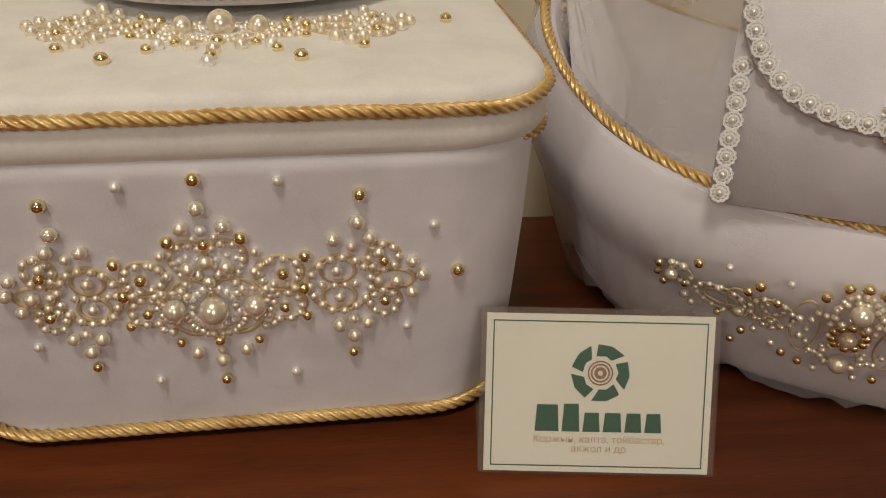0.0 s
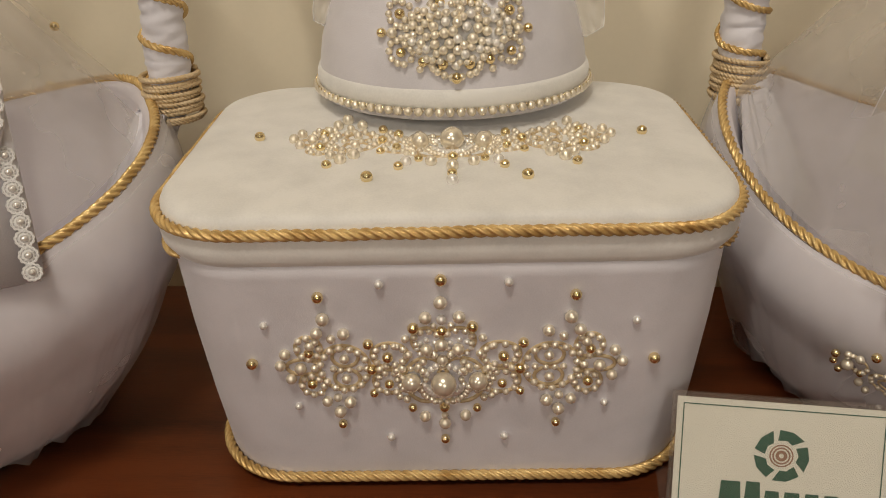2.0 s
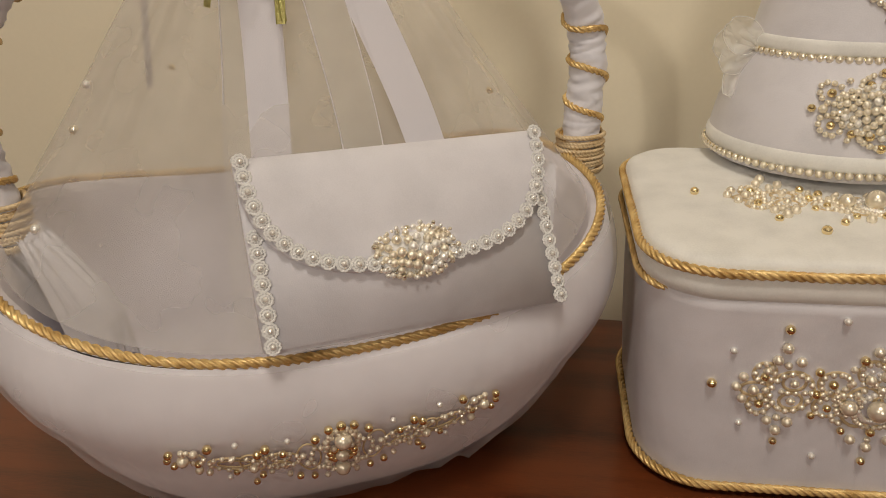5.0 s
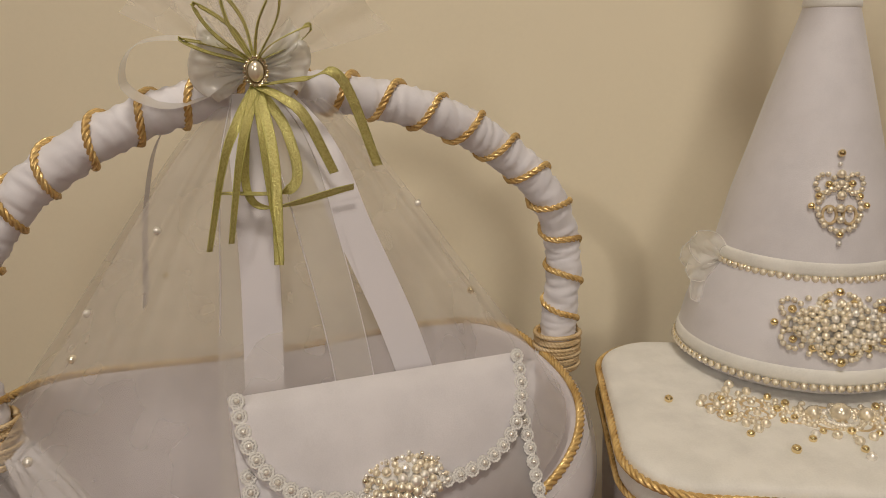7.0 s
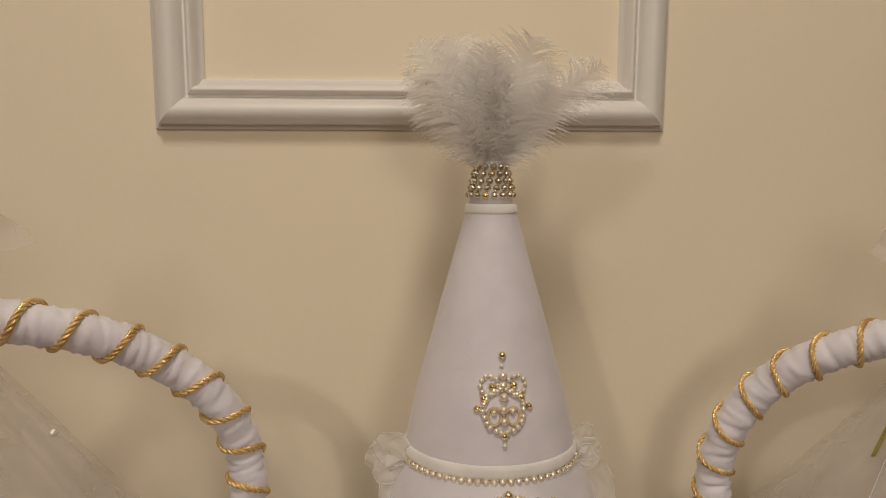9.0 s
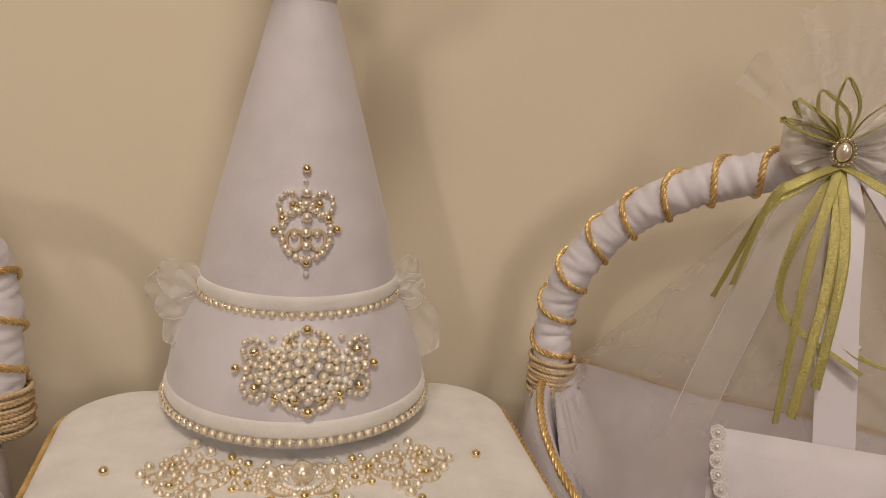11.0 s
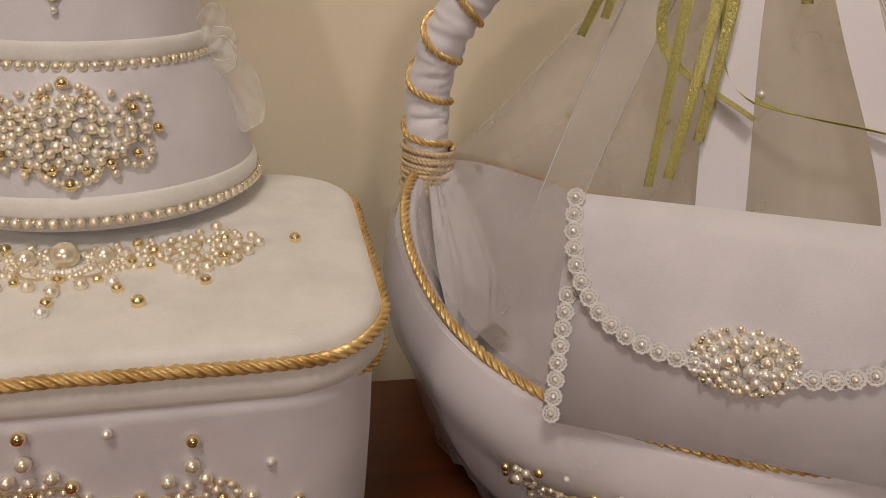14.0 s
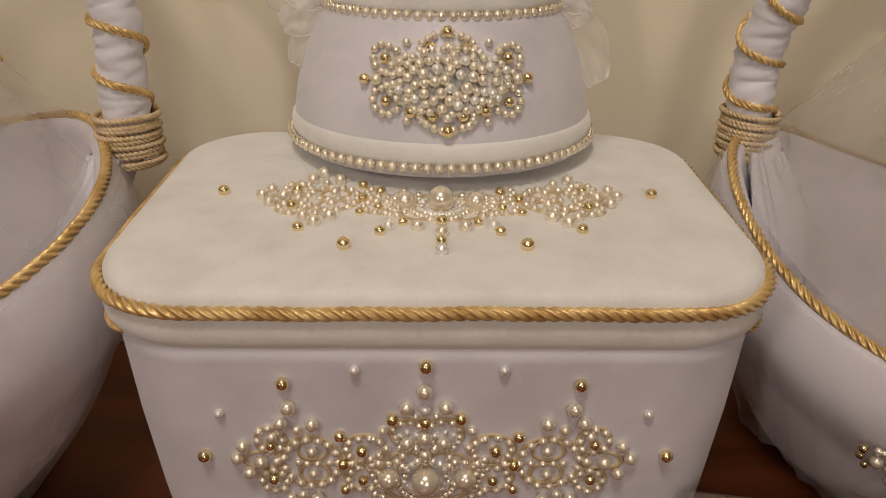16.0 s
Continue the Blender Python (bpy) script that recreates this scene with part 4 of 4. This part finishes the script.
basket(LEFT, left_shape, (0.212, 0.243, 0.385, 0.190, 0.235, 26, 0.0134), 1,
       [(-0.036, 0.309, -0.006, 0.004, 0.016), (-0.024, 0.312, -0.004, 0.0, 0.016), (0.000, 0.299, 0.003, 0.0, 0.018), (0.002, 0.300, -0.002, 0.0, 0.014), (0.038, 0.344, 0.004, 0.008, 0.016), (0.048, 0.336, -0.030, -0.036, 0.018), (-0.030, 0.338, 0.028, -0.028, 0.018), (0.066, 0.345, 0.012, 0.028, 0.004)],
       [-0.014, ("satin", -0.033, -0.100, 0.128, 0.0), ("satin", 0.070, -0.100, 0.190, 0.010), ("sheer", 0.025, -0.112, 0.190, 0.008), ("sheer", -0.050, -0.096, 0.120, -0.004)],
       [(-0.030, 0.032, 0.008), (-0.016, 0.038, 0.006), (0.014, 0.042, 0.007), (0.030, 0.020, 0.010), (-0.038, 0.014, 0.008)], LEFT_BEADS, -0.013, 0.074, 0.93,
       [([(0.0, 0.012, -0.004), (-0.030, 0.016, 0.016), (-0.062, 0.012, 0.014), (-0.070, 0.008, -0.008), (-0.045, 0.010, -0.020), (-0.005, 0.012, -0.008)], ORGANZA),
        ([(-0.010, 0.016, -0.010), (-0.050, 0.030, -0.035), (-0.066, 0.034, -0.080), (-0.074, 0.034, -0.150)], RIBBON)])
basket(RIGHT, right_shape, (0.194, 0.203, 0.354, 0.194, 0.203, 23.5, 0.0144), 2,
       [(-0.058, 0.278, -0.010, 0.010, 0.014), (-0.048, 0.287, -0.012, 0.014, 0.018), (-0.012, 0.218, -0.004, 0.010, 0.018), (-0.004, 0.222, 0.004, 0.0, 0.014), (0.006, 0.240, 0.006, 0.0, 0.016), (0.028, 0.252, -0.032, -0.030, 0.018), (0.084, 0.253, -0.022, -0.046, 0.018), (0.040, 0.300, 0.010, 0.014, -0.002)],
       [-0.024, ("satin", 0.003, -0.112, 0.165, 0.0), ("satin", 0.082, -0.112, 0.172, 0.020), ("sheer", -0.092, -0.085, 0.150, -0.006), ("sheer", 0.120, -0.085, 0.155, 0.012)],
       [(-0.036, 0.012, 0.010), (-0.018, 0.030, 0.010), (-0.006, 0.038, 0.008), (0.028, 0.034, 0.010), (-0.030, 0.024, -0.008)], RIGHT_BEADS, 0.010, 0.059, 0.93,
       [([(0.0, 0.014, -0.004), (0.030, 0.018, 0.010), (0.056, 0.016, 0.002), (0.050, 0.012, -0.010), (0.010, 0.012, -0.008)], ORGANZA),
        ([(0.010, 0.016, -0.010), (0.060, 0.030, -0.050), (0.092, 0.034, -0.110), (0.110, 0.034, -0.170)], ORGANZA)])

# ---- envelope purses ----


def envelope(tl, tr, low, label, seed):
    """A stiff satin envelope; its face from two top corners and a lower one."""
    tl, tr, low = Vector(tl), Vector(tr), Vector(low)
    x = (tr - tl).normalized()
    near = tr if (low - tr).length < (low - tl).length else tl
    down = low - near
    down = (down - x * down.dot(x))
    H, W = down.length, (tr - tl).length
    down.normalize()
    back = (-down).cross(x)
    mid = (tl + tr) / 2
    m = Matrix(((x.x, back.x, -down.x, mid.x), (x.y, back.y, -down.y, mid.y), (x.z, back.z, -down.z, mid.z), (0, 0, 0, 1)))
    root = thing("envelope_purse", label, "purse", m, "envelope purses")
    w = W / 2
    rng = random.Random(seed)
    part("purse_body", boxmesh(-w, w, 0.0, 0.007, -H, 0, 0.0018), SATIN, root)
    depth = 0.665 * H

    def edge(t):
        a = math.pi * (1 - t)
        c, s = math.cos(a), math.sin(a)
        return Vector((w * math.copysign(abs(c) ** (2 / 3.0), c), 0, -depth * abs(s) ** (2 / 2.6)))
    outline = resample([edge(k / 80) for k in range(81)], 0.0035)

    def flap(i, j):
        p = outline[i]
        t = j / 10
        q = Vector((p.x, 0, p.z * t))
        q.y = -0.0025 - 0.0035 * math.sin(math.pi * t) ** 0.8 + 0.0004 * noise.noise((p.x * 60, t * 3, seed))
        if j == 0:
            q.y = 0.001
        return q
    put("flap", mesh_of("flap", *grid(flap, len(outline), 11), SATIN), root, "rounded satin flap")
    put("flap_edge", mesh_of("flap_edge", *tube([p + Vector((0, -0.0018, 0)) for p in outline], 0.0013, 6), SATIN), root)
    # scalloped lace braid with a pearl in each scallop
    wires = [tube([Vector((r * math.cos(a / 9 * math.pi), r * math.sin(a / 9 * math.pi), z)) for a in range(18)], t, 5, True)
             for r, z, t in ((0.0021, 0.0006, 0.0005), (0.0036, 0.0004, 0.0004))]
    for k in range(11):
        a = 2 * math.pi * k / 11
        wires.append(tube([Vector((0.0033 * math.cos(a) + 0.0010 * math.cos(b / 5 * math.pi), 0.0033 * math.sin(a) + 0.0010 * math.sin(b / 5 * math.pi), 0.0005)) for b in range(10)], 0.00036, 4, True))
    wires.append(loft([[Vector((r * math.cos(k / 10 * math.pi), r * math.sin(k / 10 * math.pi), z)) for k in range(20)] for r, z in ((0.0031, 0.0), (0.0031, 0.0003), (0.0016, 0.0005))]))
    flower = mesh_of("lace_scallop", *merge(wires), LACE)
    inset = [Vector((p.x * (1 - 0.0028 / w), p.y, min(-0.003, p.z + 0.0024 * (0.5 + 0.5 * min(1, -p.z / depth))))) for p in outline]
    spots = [(p, -0.0058 + 0.0006 * max(0.0, 1 + 2 * p.z / depth)) for p in resample(inset, 0.0080)]
    for s in (-1, 1):
        n = int((H - 0.34 * H) / 0.0080)
        spots += [(Vector((s * (w - 0.0046), 0, -H + 0.004 + 0.0080 * k)), -0.0002) for k in range(n)]
    for p, y in spots:
        ob = put("lace_scallop", flower, root)
        ob.location, ob.rotation_euler = Vector((p.x, y, p.z)), (radians(90), rng.uniform(-0.3, 0.3), 0)
        bead("w", Vector((p.x, y - 0.0014, p.z)), 0.0016, root)
    # pearl brooch on the flap
    z = -depth + 0.0065
    core = []
    for i, (k, y) in enumerate(((1.0, -0.003), (0.95, -0.0045), (0.7, -0.0062))):
        core.append([Vector((0.021 * k * math.cos(j / 12 * math.pi), y, z + 0.0125 * k * math.sin(j / 12 * math.pi))) for j in range(24)])
    clasp = put("clasp", mesh_of("clasp", *loft(core), LACE), root, "cluster of pearls on a wire mount")
    for u, v, r, k in cluster(0.0225, 0.0135, 120, 0.0036, 0.0018, seed + 7, "ppppww", 0.76, 0.75):
        d = math.hypot(u / 0.0215, v / 0.0125)
        bead(k, Vector((u, -0.0092 + 0.0042 * d * d, z + v)), r, clasp)
    wires = []
    for k in range(22):
        a = 2 * math.pi * k / 22 + rng.uniform(-0.06, 0.06)
        e = rng.uniform(0.98, 1.08 if seed > 3 else 1.16)
        p = Vector((0.018 * math.cos(a), -0.005, z + 0.0105 * math.sin(a)))
        q = Vector((0.0215 * e * math.cos(a), -0.006 - rng.uniform(0, 0.003), z + 0.0135 * e * math.sin(a)))
        wires.append(tube([p, p.lerp(q, 0.5), q], 0.00035, 4))
        bead(rng.choice("swp"), q, rng.uniform(0.0010, 0.0016), clasp)
    put("wire", mesh_of("wire", *merge(wires), SILVER), clasp, "fine silver wires")
    return root


envelope((-0.360, 0.281, 0.995), (-0.211, 0.369, 0.989), (-0.187, 0.320, 0.903), "white satin envelope purse with pearl clasp hung askew on the basket", 3)
envelope((0.236, 0.392, 0.970), (0.384, 0.310, 0.978), (0.221, 0.345, 0.873), "white satin envelope purse with pearl clasp hanging level on the basket", 5)

# ---- the sign card ----


def sign_card():
    lean = 24.0
    m = pose(0.1655, 0.2985, TOP + 0.0012, 0, 0, -6.1) @ pose(0, 0, 0, -lean, 0, 0)
    root = thing("sign_card", "small printed card in a clear acrylic stand on the table", "sign", m)
    W, H = 0.0515, 0.0735
    part("acrylic_front", boxmesh(-W - 0.0025, W + 0.0025, -0.0016, -0.0006, 0, H + 0.0035, 0.0003), ACRYLIC, root, "clear acrylic front", False)
    part("acrylic_back", boxmesh(-W - 0.0025, W + 0.0025, 0.0009, 0.0021, 0, H + 0.0035, 0.0003), ACRYLIC, root, "clear acrylic back", False)
    leg = part("acrylic_leg", boxmesh(-W - 0.0025, W + 0.0025, 0, 0.048, 0, 0.0014, 0.0003), ACRYLIC, root, "clear acrylic foot", False)
    leg.matrix_basis = pose(0, 0.0022, 0.0, lean, 0, 0)
    part("card", boxmesh(-W, W, -0.0003, 0.0004, 0.0008, H + 0.0008), PAPER, root, "cream printed card", False)
    y = -0.00055

    def flat(name, mat, pts, label=""):
        return put(name, mesh_of(name, [Vector((a, y, b)) for a, b in pts], [tuple(range(len(pts)))], mat, False), root, label)
    x0, x1, z0, z1, t = -W + 0.003, W - 0.003, 0.0034, H - 0.0022, 0.00055
    for a, b, c, d in ((x0, x1, z0, z0 + t), (x0, x1, z1 - t, z1), (x0, x0 + t, z0 + t, z1 - t), (x1 - t, x1, z0 + t, z1 - t)):
        flat("border_line", INK_GREEN, ((a, c), (b, c), (b, d), (a, d)))
    cx, cz, R = 0.0005, 0.0475, 0.0134
    for k in range(5):
        a = radians(90 + 72 * k + 20)
        b = a + radians(58)
        ring = [(cx + R * math.cos(q), cz + R * math.sin(q)) for q in (a, (a + b) / 2, b)] + [(cx + R * s * math.cos(q), cz + R * s * math.sin(q)) for s, q in ((0.60, b + 0.16), (0.61, (a + b) / 2 + 0.12), (0.56, a + 0.22))]
        flat("emblem_segment", INK_GREEN, ring)
    for r0, r1 in ((0.0058, 0.0051), (0.0044, 0.0036), (0.0028, 0.0012)):
        vs = [Vector((cx + r * math.cos(j / 16 * math.pi), y, cz + r * math.sin(j / 16 * math.pi))) for j in range(32) for r in (r0, r1)]
        fs = [(2 * j, 2 * ((j + 1) % 32), 2 * ((j + 1) % 32) + 1, 2 * j + 1) for j in range(32)]
        put("emblem_ring", mesh_of("emblem_ring", vs, fs, INK_BROWN, False), root)
    # the maker's mark as plain blocks
    x = -0.0285
    for w, h in ((0.0110, 0.0125), (0.0082, 0.0130), (0.0080, 0.0090), (0.0086, 0.0090), (0.0078, 0.0090), (0.0078, 0.0090)):
        flat("mark_block", INK_GREEN, ((x, 0.0200), (x + w, 0.0200), (x + w - 0.0008, 0.0200 + h), (x + 0.0008, 0.0200 + h)))
        x += w + 0.0013
    for text, size, z in (("Коржын, калта, тойбастар,", 0.0047, 0.0148), ("акжол и др", 0.0047, 0.0104)):
        cu = bpy.data.curves.new("caption", "FONT")
        cu.body, cu.size, cu.align_x = text, size, "CENTER"
        tmp = new("caption_source", cu)
        bpy.context.view_layer.update()
        me = bpy.data.meshes.new_from_object(tmp.evaluated_get(bpy.context.evaluated_depsgraph_get()))
        bpy.data.objects.remove(tmp)
        me.materials.clear()
        me.materials.append(INK_TAN)
        ob = put("caption", me, root)
        ob.matrix_basis = pose(0.001, y, z, 90, 0, 0)


sign_card()


def iron_stand():
    root = thing("iron_stand", "dark wrought-iron scroll stand on the floor beside the table", "stand", pose(0.640, 0.400, 0))
    pts = [(0.035, 0, 0.006), (0.035, 0, 0.40), (0.036, 0, 0.76), (0.022, 0, 0.808), (-0.012, 0, 0.826), (-0.030, 0, 0.846), (-0.026, 0, 0.872), (0.000, 0, 0.884), (0.020, 0, 0.872), (0.016, 0, 0.852), (0.002, 0, 0.848)]
    put("scroll", mesh_of("scroll", *tube(spline(pts, 8), 0.0026, 10), IRON), root)
    put("foot", mesh_of("foot", *turned([(0.0, 0.11), (0.006, 0.11), (0.010, 0.09), (0.016, 0.006)], 32), IRON), root).location = (0.035, 0, 0)


iron_stand()
